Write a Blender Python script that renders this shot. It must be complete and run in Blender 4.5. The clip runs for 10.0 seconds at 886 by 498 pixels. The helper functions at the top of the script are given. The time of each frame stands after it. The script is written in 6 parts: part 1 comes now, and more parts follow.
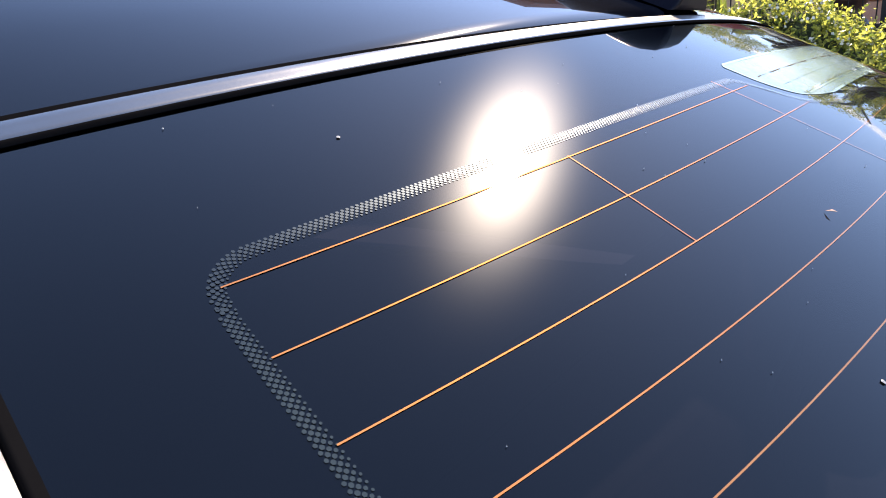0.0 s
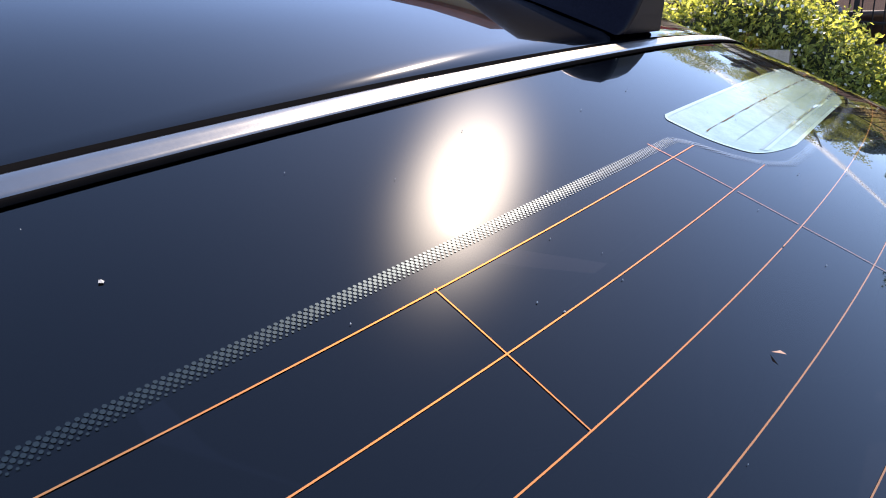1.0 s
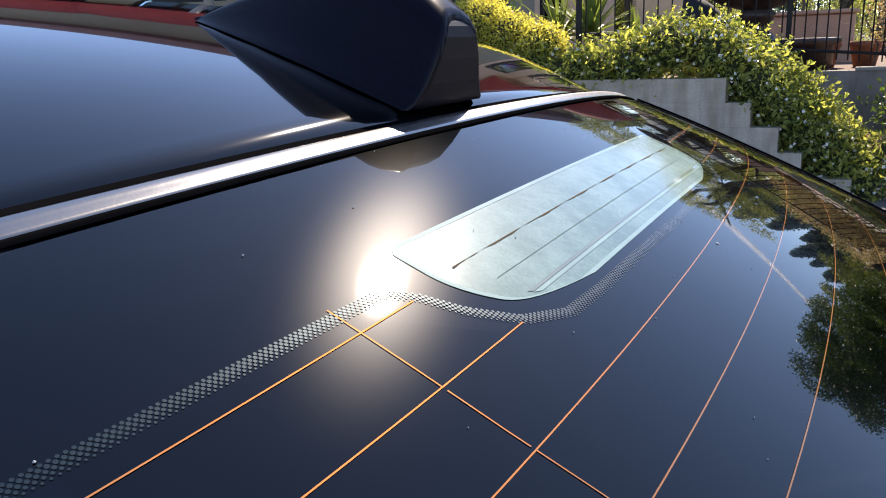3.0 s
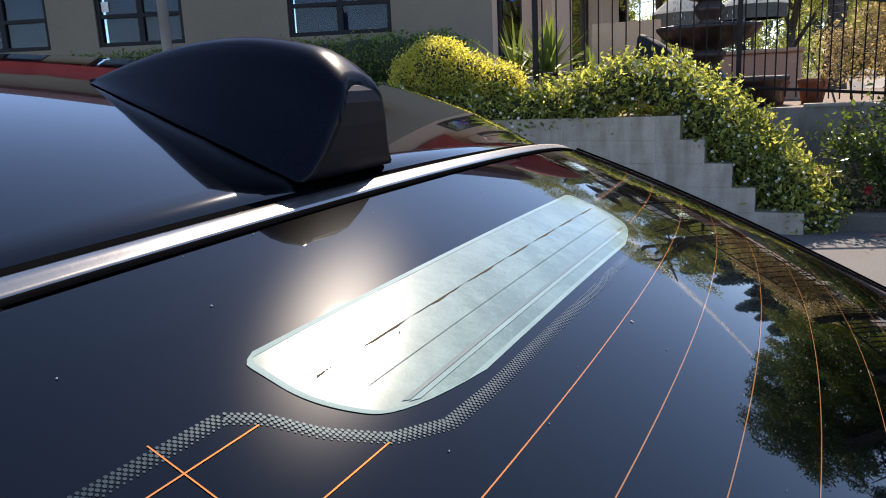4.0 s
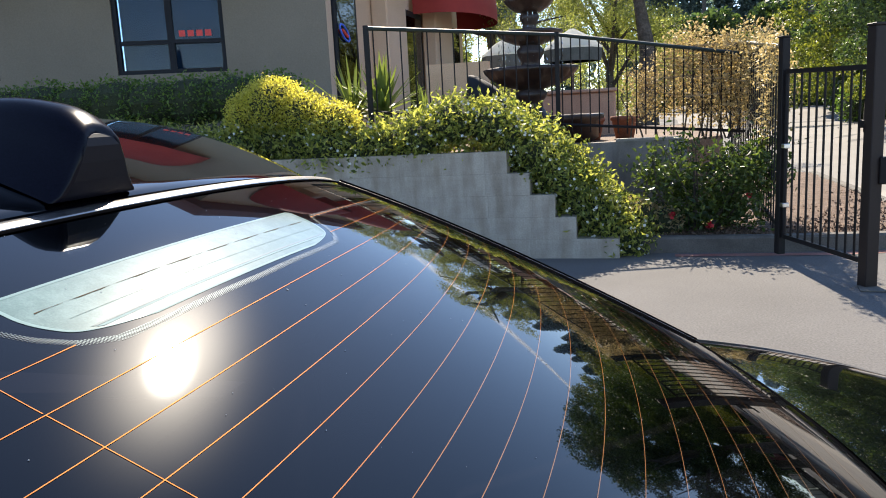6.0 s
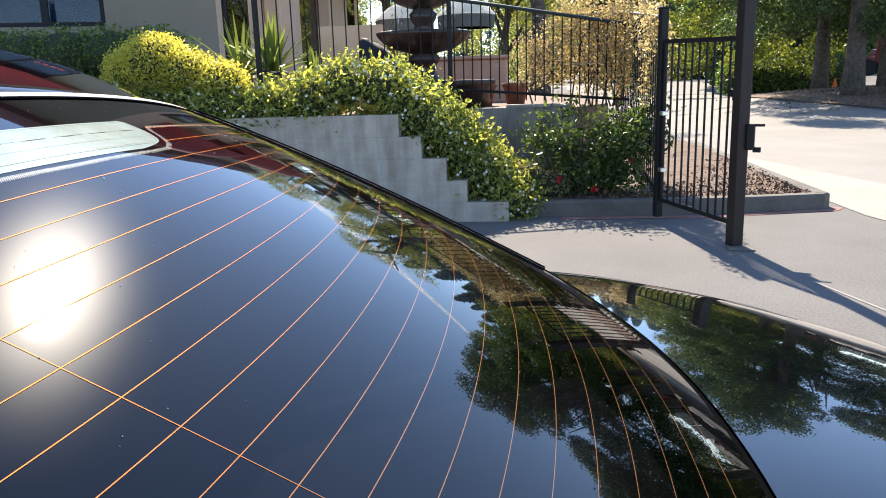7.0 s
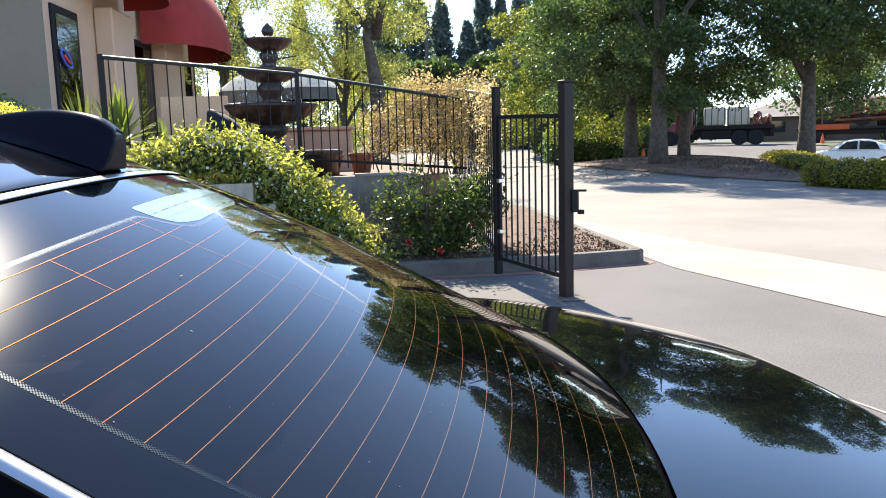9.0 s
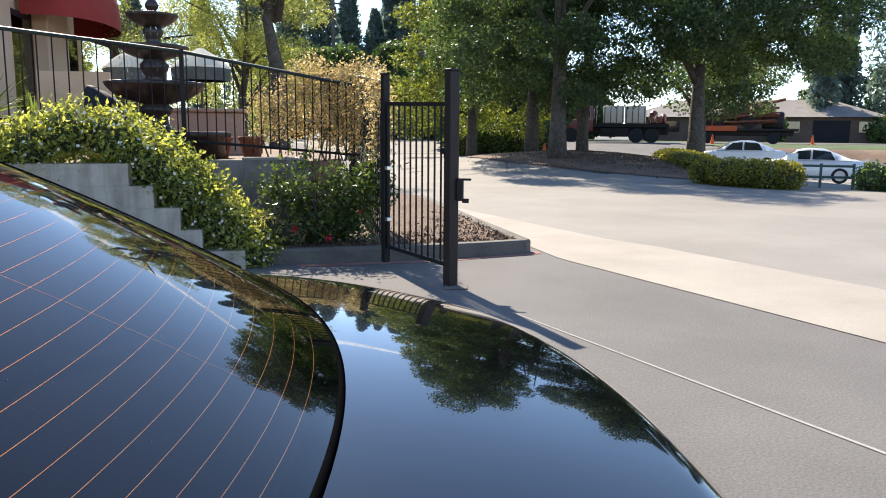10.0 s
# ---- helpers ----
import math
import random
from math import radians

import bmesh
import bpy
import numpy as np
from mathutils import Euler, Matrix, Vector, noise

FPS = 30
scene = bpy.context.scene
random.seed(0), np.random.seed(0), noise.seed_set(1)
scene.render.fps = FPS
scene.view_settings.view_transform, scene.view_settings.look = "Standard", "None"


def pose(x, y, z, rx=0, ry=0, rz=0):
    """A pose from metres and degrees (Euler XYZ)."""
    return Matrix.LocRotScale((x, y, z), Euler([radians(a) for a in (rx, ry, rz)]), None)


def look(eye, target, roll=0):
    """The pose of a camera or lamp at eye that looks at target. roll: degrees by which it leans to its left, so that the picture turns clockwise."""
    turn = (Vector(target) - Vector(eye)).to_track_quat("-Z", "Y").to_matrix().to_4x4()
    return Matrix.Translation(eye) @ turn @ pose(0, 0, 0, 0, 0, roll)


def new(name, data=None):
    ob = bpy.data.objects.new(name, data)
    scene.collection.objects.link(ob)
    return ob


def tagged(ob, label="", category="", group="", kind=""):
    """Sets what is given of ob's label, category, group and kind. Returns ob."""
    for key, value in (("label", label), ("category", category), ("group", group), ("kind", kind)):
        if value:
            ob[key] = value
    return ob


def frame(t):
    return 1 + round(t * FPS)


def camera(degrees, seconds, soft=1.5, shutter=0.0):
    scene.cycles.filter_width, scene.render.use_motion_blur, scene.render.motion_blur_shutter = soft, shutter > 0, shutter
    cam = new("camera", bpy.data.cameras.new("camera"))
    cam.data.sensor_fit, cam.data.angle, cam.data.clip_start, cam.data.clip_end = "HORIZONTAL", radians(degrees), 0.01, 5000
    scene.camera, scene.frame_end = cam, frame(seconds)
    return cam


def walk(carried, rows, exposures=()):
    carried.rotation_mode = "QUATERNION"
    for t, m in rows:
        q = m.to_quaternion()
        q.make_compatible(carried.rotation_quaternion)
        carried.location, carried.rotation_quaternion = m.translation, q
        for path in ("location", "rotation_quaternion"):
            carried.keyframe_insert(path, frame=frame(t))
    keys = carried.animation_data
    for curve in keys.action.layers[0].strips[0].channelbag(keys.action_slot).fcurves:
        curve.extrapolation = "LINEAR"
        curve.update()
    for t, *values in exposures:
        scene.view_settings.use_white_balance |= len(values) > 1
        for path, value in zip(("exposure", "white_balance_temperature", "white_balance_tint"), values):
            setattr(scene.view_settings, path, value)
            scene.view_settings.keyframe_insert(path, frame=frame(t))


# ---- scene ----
LENS = 59.92
cam = camera(LENS, 10.0, soft=1.0)
# seconds, eye x, y, z, yaw, pitch, lean
PATH = [
    (0, 0.1493, -0.5793, 1.3958, 34.311, -15.378, -2.310),
    (0.5, 0.1442, -0.5360, 1.4077, 33.762, -15.656, -1.998),
    (1, 0.1410, -0.4999, 1.4209, 32.478, -16.896, -1.364),
    (1.5, 0.1478, -0.4642, 1.4284, 31.707, -17.407, -1.263),
    (2, 0.1555, -0.4190, 1.4307, 31.281, -16.693, -1.960),
    (2.5, 0.1626, -0.3824, 1.4320, 30.264, -15.857, -1.930),
    (3.8, 0.1758, -0.3218, 1.4453, 27.206, -12.621, -2.982),
    (4, 0.1797, -0.3169, 1.4466, 26.385, -12.112, -2.736),
    (4.5, 0.2025, -0.3220, 1.4463, 24.729, -10.743, -3.671),
    (5, 0.2345, -0.3576, 1.4529, 22.301, -10.041, -3.305),
    (5.5, 0.2715, -0.4018, 1.4570, 19.380, -9.495, -3.270),
    (5.7, 0.2948, -0.4172, 1.4552, 17.507, -9.331, -3.145),
    (6.8, 0.3706, -0.4506, 1.4155, 9.025, -12.379, -2.170),
    (7, 0.3808, -0.4608, 1.4044, 7.312, -12.604, -1.685),
    (7.5, 0.3910, -0.5230, 1.3794, 4.090, -13.204, 0.898),
    (8, 0.2721, -0.6578, 1.3683, 6.057, -13.743, 0.750),
    (8.5, 0.2432, -0.7981, 1.4126, -0.367, -9.624, -1.733),
    (9, 0.2640, -0.8795, 1.4290, -4.804, -7.945, -1.438),
    (9.5, 0.3579, -0.8832, 1.4113, -7.851, -7.736, -1.701),
    (10, 0.4672, -0.8601, 1.3931, -11.833, -8.708, 0.482),
]
EXPOSURES = [(0.0, 1.55, 7000, 18), (2.5, 1.20, 6900, 17), (4.5, 0.85, 6800, 14), (5.7, 1.02, 6750, 10), (7.0, 1.42, 6650, 11), (9.2, 1.54, 6650, 10), (10.0, 1.18, 6700, 10)]
walk(cam, [(t, pose(x, y, z, 90 + p, 0, w) @ pose(0, 0, 0, 0, 0, r)) for t, x, y, z, w, p, r in PATH], EXPOSURES)

# ---- world and sun ----
SUN_AZ, SUN_EL = 10.2, 42.0          # degrees left of +y, degrees up
TO_SUN = Vector((-math.sin(radians(SUN_AZ)) * math.cos(radians(SUN_EL)),
                 math.cos(radians(SUN_AZ)) * math.cos(radians(SUN_EL)), math.sin(radians(SUN_EL))))
world = bpy.data.worlds.new("sky")
scene.world = world
world.use_nodes = True
sky = world.node_tree.nodes.new("ShaderNodeTexSky")
sky.sky_type = "NISHITA"
sky.sun_disc = False
sky.sun_elevation = radians(SUN_EL)
sky.sun_rotation = radians(-SUN_AZ)
sky.altitude = 400.0
sky.air_density = 0.8
sky.dust_density = 0.1
sky.ozone_density = 2.2
back = world.node_tree.nodes["Background"]
back.inputs["Strength"].default_value = 0.155
world.node_tree.links.new(sky.outputs[0], back.inputs["Color"])
sun_data = bpy.data.lights.new("sun", "SUN")
sun_data.energy, sun_data.angle, sun_data.color = 4.8, radians(0.53), (1.0, 0.90, 0.75)
sun = new("sun", sun_data)
sun.matrix_world = look(TO_SUN * 60, (0, 0, 0))

# ---- materials ----
def mat_base(name):
    m = bpy.data.materials.new(name)
    m.use_nodes = True
    nt = m.node_tree
    return m, nt, nt.nodes["Principled BSDF"]


def setp(node, **kw):
    for k, v in kw.items():
        node.inputs[k.replace("_", " ")].default_value = v


def ramp_noise(nt, scale, c1, c2, detail=6.0, lo=0.3, hi=0.7, coord="Object", rough=0.6):
    """A noise between two colours; returns the colour socket and the factor socket."""
    co = nt.nodes.new("ShaderNodeTexCoord")
    no = nt.nodes.new("ShaderNodeTexNoise")
    no.inputs["Scale"].default_value, no.inputs["Detail"].default_value, no.inputs["Roughness"].default_value = scale, detail, rough
    ra = nt.nodes.new("ShaderNodeValToRGB")
    ra.color_ramp.elements[0].position, ra.color_ramp.elements[1].position = lo, hi
    ra.color_ramp.elements[0].color, ra.color_ramp.elements[1].color = (*c1, 1), (*c2, 1)
    nt.links.new(co.outputs[coord], no.inputs["Vector"])
    nt.links.new(no.outputs["Fac"], ra.inputs["Fac"])
    return ra.outputs["Color"], no.outputs["Fac"]


def mixed(nt, a, b, fac, mode="MULTIPLY"):
    mx = nt.nodes.new("ShaderNodeMix")
    mx.data_type, mx.blend_type = "RGBA", mode
    mx.inputs[0].default_value = fac
    nt.links.new(a, mx.inputs[6])
    nt.links.new(b, mx.inputs[7])
    return mx.outputs[2]


def bumped(nt, bsdf, height, strength, distance):
    bu = nt.nodes.new("ShaderNodeBump")
    bu.inputs["Strength"].default_value, bu.inputs["Distance"].default_value = strength, distance
    nt.links.new(height, bu.inputs["Height"])
    nt.links.new(bu.outputs[0], bsdf.inputs["Normal"])


def rough_mat(name, c1, c2, scale=8.0, fine=90.0, rough=0.85, bump=0.4, dist=0.004, stain=0.35, vary=False, lo=0.3, hi=0.7):
    """A matt surface with broad blotches, fine grain and relief."""
    m, nt, b = mat_base(name)
    broad, _ = ramp_noise(nt, scale, c1, c2, lo=lo, hi=hi)
    grain, f = ramp_noise(nt, fine, (1 - stain,) * 3, (1.0, 1.0, 1.0))
    col = mixed(nt, broad, grain, 1.0)
    if vary:
        ob = nt.nodes.new("ShaderNodeObjectInfo")
        ra = nt.nodes.new("ShaderNodeValToRGB")
        ra.color_ramp.elements[0].color, ra.color_ramp.elements[1].color = (0.92, 0.92, 0.92, 1), (1.0, 1.0, 1.0, 1)
        nt.links.new(ob.outputs["Random"], ra.inputs["Fac"])
        col = mixed(nt, col, ra.outputs["Color"], 1.0)
    nt.links.new(col, b.inputs["Base Color"])
    b.inputs["Roughness"].default_value = rough
    bumped(nt, b, f, bump, dist)
    return m


def streaks(m, low):
    """Grime that has run down a wall: dark upright streaks over the colour."""
    nt, b = m.node_tree, m.node_tree.nodes["Principled BSDF"]
    geo, mp, no, ra = (nt.nodes.new("ShaderNode" + k) for k in ("NewGeometry", "Mapping", "TexNoise", "ValToRGB"))
    mp.inputs["Scale"].default_value = (5.0, 5.0, 0.9)
    no.inputs["Scale"].default_value, no.inputs["Detail"].default_value = 1.6, 7.0
    ra.color_ramp.elements[0].position, ra.color_ramp.elements[1].position = 0.36, 0.58
    ra.color_ramp.elements[0].color, ra.color_ramp.elements[1].color = (low, low * 0.94, low * 0.86, 1), (1, 1, 1, 1)
    nt.links.new(geo.outputs["Position"], mp.inputs["Vector"])
    nt.links.new(mp.outputs[0], no.inputs["Vector"])
    nt.links.new(no.outputs["Fac"], ra.inputs["Fac"])
    old = b.inputs["Base Color"].links[0].from_socket
    nt.links.new(mixed(nt, old, ra.outputs["Color"], 0.8), b.inputs["Base Color"])


def plain_mat(name, col, rough=0.5, metal=0.0, coat=0.0, grain=0.12, scale=40.0, spec=0.5):
    m, nt, b = mat_base(name)
    c, f = ramp_noise(nt, scale, tuple(v * (1 - grain) for v in col), tuple(min(1.0, v * (1 + grain)) for v in col))
    nt.links.new(c, b.inputs["Base Color"])
    setp(b, Roughness=rough, Metallic=metal, Coat_Weight=coat, Specular_IOR_Level=spec)
    bumped(nt, b, f, 0.08, 0.002)
    return m


def leaf_mat(name, dark, light, glow, rough=0.45, trans=0.45):
    """Leaves: each one its own tone, with light shining through."""
    m, nt, b = mat_base(name)
    geo = nt.nodes.new("ShaderNodeNewGeometry")
    ra = nt.nodes.new("ShaderNodeValToRGB")
    ra.color_ramp.elements[0].color, ra.color_ramp.elements[1].color = (*dark, 1), (*light, 1)
    nt.links.new(geo.outputs["Random Per Island"], ra.inputs["Fac"])
    patch, _ = ramp_noise(nt, 1.3, (0.72, 0.76, 0.7), (1.0, 1.0, 1.0), detail=3)
    col = mixed(nt, ra.outputs["Color"], patch, 1.0)
    nt.links.new(col, b.inputs["Base Color"])
    setp(b, Roughness=rough)
    tr = nt.nodes.new("ShaderNodeBsdfTranslucent")
    gl = nt.nodes.new("ShaderNodeMix")
    gl.data_type, gl.blend_type = "RGBA", "MULTIPLY"
    gl.inputs[0].default_value = 1.0
    nt.links.new(col, gl.inputs[6])
    gl.inputs[7].default_value = (*glow, 1)
    nt.links.new(gl.outputs[2], tr.inputs["Color"])
    mx = nt.nodes.new("ShaderNodeMixShader")
    mx.inputs[0].default_value = trans
    out = nt.nodes["Material Output"]
    nt.links.new(b.outputs[0], mx.inputs[1])
    nt.links.new(tr.outputs[0], mx.inputs[2])
    nt.links.new(mx.outputs[0], out.inputs["Surface"])
    return m


def glass_mat(name, through_col, haze=0.3, haze_rough=0.09, sharp=0.012, ior=1.52, veil=0.05):
    """Clear or tinted pane: sharp reflection, with weak blurred ones from dust that also stand in for lens bloom."""
    m, nt, b = mat_base(name)
    nt.nodes.remove(b)
    out = nt.nodes["Material Output"]
    tr = nt.nodes.new("ShaderNodeBsdfTransparent")
    tr.inputs["Color"].default_value = (*through_col, 1)
    g1, g2 = nt.nodes.new("ShaderNodeBsdfGlossy"), nt.nodes.new("ShaderNodeBsdfGlossy")
    g1.inputs["Roughness"].default_value, g2.inputs["Roughness"].default_value = sharp, haze_rough
    g2.distribution = "BECKMANN"
    # Bluish tint to whiten the warm halo round the reflected sun.
    g2.inputs["Color"].default_value = (0.86, 0.93, 1.0, 1)
    g3 = nt.nodes.new("ShaderNodeBsdfGlossy")
    g3.distribution = "BECKMANN"
    g3.inputs["Roughness"].default_value = 0.25
    wide = nt.nodes.new("ShaderNodeMixShader")
    wide.inputs[0].default_value = veil
    _, dust = ramp_noise(nt, 6.0, (0, 0, 0), (1, 1, 1), detail=1.0)
    mul = nt.nodes.new("ShaderNodeMath")
    mul.operation = "MULTIPLY"
    mul.inputs[1].default_value = haze * 2
    nt.links.new(dust, mul.inputs[0])
    gm, mx = nt.nodes.new("ShaderNodeMixShader"), nt.nodes.new("ShaderNodeMixShader")
    nt.links.new(mul.outputs[0], gm.inputs[0])
    nt.links.new(g1.outputs[0], gm.inputs[1])
    nt.links.new(g2.outputs[0], gm.inputs[2])
    fr = nt.nodes.new("ShaderNodeFresnel")
    fr.inputs["IOR"].default_value = ior
    nt.links.new(fr.outputs[0], mx.inputs[0])
    nt.links.new(tr.outputs[0], mx.inputs[1])
    nt.links.new(gm.outputs[0], wide.inputs[1])
    nt.links.new(g3.outputs[0], wide.inputs[2])
    nt.links.new(wide.outputs[0], mx.inputs[2])
    nt.links.new(mx.outputs[0], out.inputs["Surface"])
    return m


def paint_mat(name, col, rough=0.12, coat_rough=0.015, speck=True):
    """Car paint: dark base, blurred gloss of the flake layer, sharp clear coat with specks of dust."""
    m, nt, b = mat_base(name)
    c, f = ramp_noise(nt, 700.0, tuple(v * 0.75 for v in col), tuple(v * 1.3 for v in col), detail=2)
    nt.links.new(c, b.inputs["Base Color"])
    setp(b, Roughness=rough, Metallic=0.0, Coat_Weight=1.0, Coat_Roughness=coat_rough, Specular_IOR_Level=0.02)
    return m


def gloss_over(m):
    """The glass's own gloss over what is fused into it: a sharp clear layer, and a weak blurred one."""
    b = m.node_tree.nodes["Principled BSDF"]
    setp(b, Coat_Weight=1.0, Coat_Roughness=0.02, Coat_IOR=1.56, Roughness=0.42, Specular_IOR_Level=0.05)


M_PAINT = paint_mat("black_paint", (0.0011, 0.0013, 0.0019), coat_rough=0.006)
M_GLASS = glass_mat("window_glass", (0.02, 0.019, 0.026), ior=1.56, haze=0.075, haze_rough=0.12, veil=0.040, sharp=0.015)
M_SIDEGLASS = glass_mat("side_glass", (0.12, 0.13, 0.14), haze=0.1)
M_FRIT = plain_mat("ceramic_frit", (0.0045, 0.0055, 0.0065), rough=0.9, spec=0.0)
M_DOT = plain_mat("frit_dots", (0.0075, 0.0155, 0.019), rough=0.55, metal=0.6, spec=0.15)
M_HEAT = plain_mat("copper_brown_heater_line", (0.42, 0.29, 0.17), rough=0.6, spec=0.0)
for m_ in (M_DOT, M_HEAT):
    gloss_over(m_)
setp(M_HEAT.node_tree.nodes["Principled BSDF"], Roughness=0.6, Coat_Tint=(0.42, 0.39, 0.33, 1.0))
# the burnt silver print shines copper towards the sun and is dull grey-brown away from it
nt_ = M_HEAT.node_tree
shine, both = nt_.nodes.new("ShaderNodeBsdfGlossy"), nt_.nodes.new("ShaderNodeMixShader")
shine.inputs["Color"].default_value, shine.inputs["Roughness"].default_value = (1.0, 0.30, 0.02, 1), 0.5
both.inputs[0].default_value = 0.11
nt_.links.new(nt_.nodes["Principled BSDF"].outputs[0], both.inputs[1])
nt_.links.new(shine.outputs[0], both.inputs[2])
nt_.links.new(both.outputs[0], nt_.nodes["Material Output"].inputs["Surface"])
M_RUBBER = plain_mat("black_rubber", (0.004, 0.004, 0.0045), rough=0.9, spec=0.0)
M_TRIM = plain_mat("satin_grey_moulding", (0.29, 0.28, 0.265), rough=0.27, metal=1.0, grain=0.05)
M_CHROME = plain_mat("bright_trim", (0.72, 0.71, 0.70), rough=0.28, metal=1.0, grain=0.04)
M_FIN = paint_mat("fin_paint", (0.004, 0.004, 0.009), rough=0.3, coat_rough=0.10)
M_FIN.node_tree.nodes["Principled BSDF"].inputs["Coat Weight"].default_value = 0.22
M_FINBACK = plain_mat("fin_back_plastic", (0.006, 0.006, 0.011), rough=0.5, spec=0.2)
M_FABRIC = rough_mat("dark_grey_cloth", (0.03, 0.03, 0.031), (0.04, 0.04, 0.041), scale=8, fine=60, bump=0.1, dist=0.001)
M_TYRE = rough_mat("tyre_rubber", (0.012, 0.012, 0.012), (0.025, 0.025, 0.025), scale=30, fine=300)
M_RIM = plain_mat("alloy", (0.5, 0.5, 0.52), rough=0.3, metal=1.0)
M_LAMP_RED = plain_mat("red_lamp_plastic", (0.32, 0.01, 0.012), rough=0.15, coat=1.0)
M_LAMP_CLEAR = plain_mat("clear_lamp_plastic", (0.6, 0.62, 0.64), rough=0.15, coat=1.0)
M_ASPHALT = rough_mat("asphalt", (0.14, 0.132, 0.126), (0.19, 0.18, 0.172), scale=0.7, fine=70, rough=0.9, bump=0.7, dist=0.004, stain=0.5)
M_CONCRETE = rough_mat("road_concrete", (0.215, 0.198, 0.177), (0.29, 0.268, 0.24), scale=0.5, fine=70, bump=0.3, dist=0.003, stain=0.24)
M_APRON = rough_mat("apron_concrete", (0.29, 0.26, 0.222), (0.375, 0.338, 0.29), scale=0.8, fine=80, bump=0.3, dist=0.003, stain=0.2)
M_KERB = rough_mat("kerb_concrete", (0.105, 0.092, 0.078), (0.20, 0.178, 0.152), scale=3.0, fine=90, stain=0.4)
M_BLOCK = rough_mat("painted_block", (0.40, 0.345, 0.28), (0.62, 0.555, 0.46), scale=2.4, fine=70, bump=0.5, dist=0.003, stain=0.30, vary=True)
streaks(M_BLOCK, 0.66)
M_JOINT = rough_mat("mortar", (0.33, 0.31, 0.28), (0.42, 0.39, 0.36), scale=10, fine=200)
M_STUCCO = rough_mat("beige_stucco", (0.215, 0.18, 0.135), (0.26, 0.22, 0.165), scale=0.9, fine=60, bump=0.5, dist=0.006, stain=0.15)
# Side stucco: warmer tan than the front, with bounced light put into its colour.
M_SIDE_LIT = rough_mat("tan_bounce_lit_stucco", (0.60, 0.43, 0.30), (0.68, 0.50, 0.355), scale=0.9, fine=60, bump=0.5, dist=0.006, stain=0.15)
M_PLANTER = rough_mat("grey_stucco", (0.235, 0.208, 0.182), (0.35, 0.312, 0.275), scale=1.5, fine=80, stain=0.25)
streaks(M_PLANTER, 0.6)
M_MULCH = rough_mat("mulch", (0.115, 0.064, 0.042), (0.31, 0.195, 0.125), scale=12, fine=60, bump=1.0, dist=0.02, stain=0.6)
M_DIRT = rough_mat("leaf_litter", (0.135, 0.078, 0.050), (0.28, 0.178, 0.118), scale=0.8, fine=25, bump=0.8, dist=0.02, stain=0.5)
M_GRASS = rough_mat("lawn", (0.05, 0.09, 0.02), (0.10, 0.15, 0.04), scale=0.6, fine=40, bump=0.8, dist=0.03, stain=0.4)
M_IRON = plain_mat("black_iron", (0.012, 0.010, 0.010), rough=0.55, metal=0.0, spec=0.25)
# Greenish and glossier than the bars, set to bring out the rail's highlight.
M_RAIL = plain_mat("glossy_iron_rail", (0.016, 0.026, 0.024), rough=0.42, spec=0.45)
M_IRONB = plain_mat("brown_black_iron", (0.020, 0.013, 0.012), rough=0.5, spec=0.3)
M_FOUNT = rough_mat("dark_bronze_stone", (0.019, 0.010, 0.008), (0.064, 0.034, 0.026), scale=6, fine=60, rough=0.4, stain=0.4)
M_COVER = rough_mat("black_cover_cloth", (0.010, 0.011, 0.014), (0.018, 0.019, 0.023), scale=5, fine=80, rough=0.75, bump=0.3, dist=0.003)
M_WATER = glass_mat("water", (0.8, 0.85, 0.85), haze=0.1)
M_AWN = rough_mat("red_canvas", (0.30, 0.028, 0.022), (0.38, 0.04, 0.03), scale=3, fine=250, rough=0.8, stain=0.15, bump=0.2, dist=0.001)
M_FRAME = plain_mat("dark_window_frame", (0.010, 0.011, 0.016), rough=0.5, spec=0.2)
M_BARK = rough_mat("bark", (0.075, 0.060, 0.048), (0.19, 0.155, 0.125), scale=5, fine=14, bump=1.0, dist=0.05, stain=0.6)
M_OAK = leaf_mat("oak_leaves", (0.024, 0.043, 0.017), (0.125, 0.172, 0.058), (1.55, 1.7, 1.0), trans=0.44)
# Yellower leaves of one tree, lightened in colour as if sunlit.
M_OAK_SUNLIT = leaf_mat("sunlit_green_leaves", (0.07, 0.10, 0.022), (0.27, 0.29, 0.065), (1.6, 1.55, 0.8), trans=0.48)
M_LIME = leaf_mat("spring_leaves", (0.19, 0.23, 0.065), (0.48, 0.49, 0.19), (1.5, 1.45, 0.95), trans=0.55)
# Base colour lightened to stand in for aerial haze over the far needles.
M_CONIFER = leaf_mat("hazy_conifer_needles", (0.10, 0.13, 0.125), (0.20, 0.25, 0.23), (1.3, 1.45, 1.2), trans=0.5)
M_HEDGE = leaf_mat("shrub_leaves", (0.095, 0.145, 0.038), (0.54, 0.55, 0.17), (1.55, 1.45, 0.85), rough=0.35, trans=0.6)
M_GOLD = leaf_mat("golden_leaves", (0.42, 0.40, 0.07), (0.72, 0.67, 0.20), (1.6, 1.5, 0.9), trans=0.65)
M_OLIVE = leaf_mat("olive_hedge_leaves", (0.15, 0.15, 0.025), (0.40, 0.37, 0.07), (1.5, 1.45, 0.8), trans=0.58)
M_DKHEDGE = leaf_mat("hedge_leaves", (0.06, 0.105, 0.022), (0.18, 0.26, 0.055), (1.5, 1.6, 1.0))
M_ROSE = leaf_mat("rose_leaves", (0.03, 0.055, 0.017), (0.15, 0.20, 0.055), (1.7, 1.7, 0.9), rough=0.35)
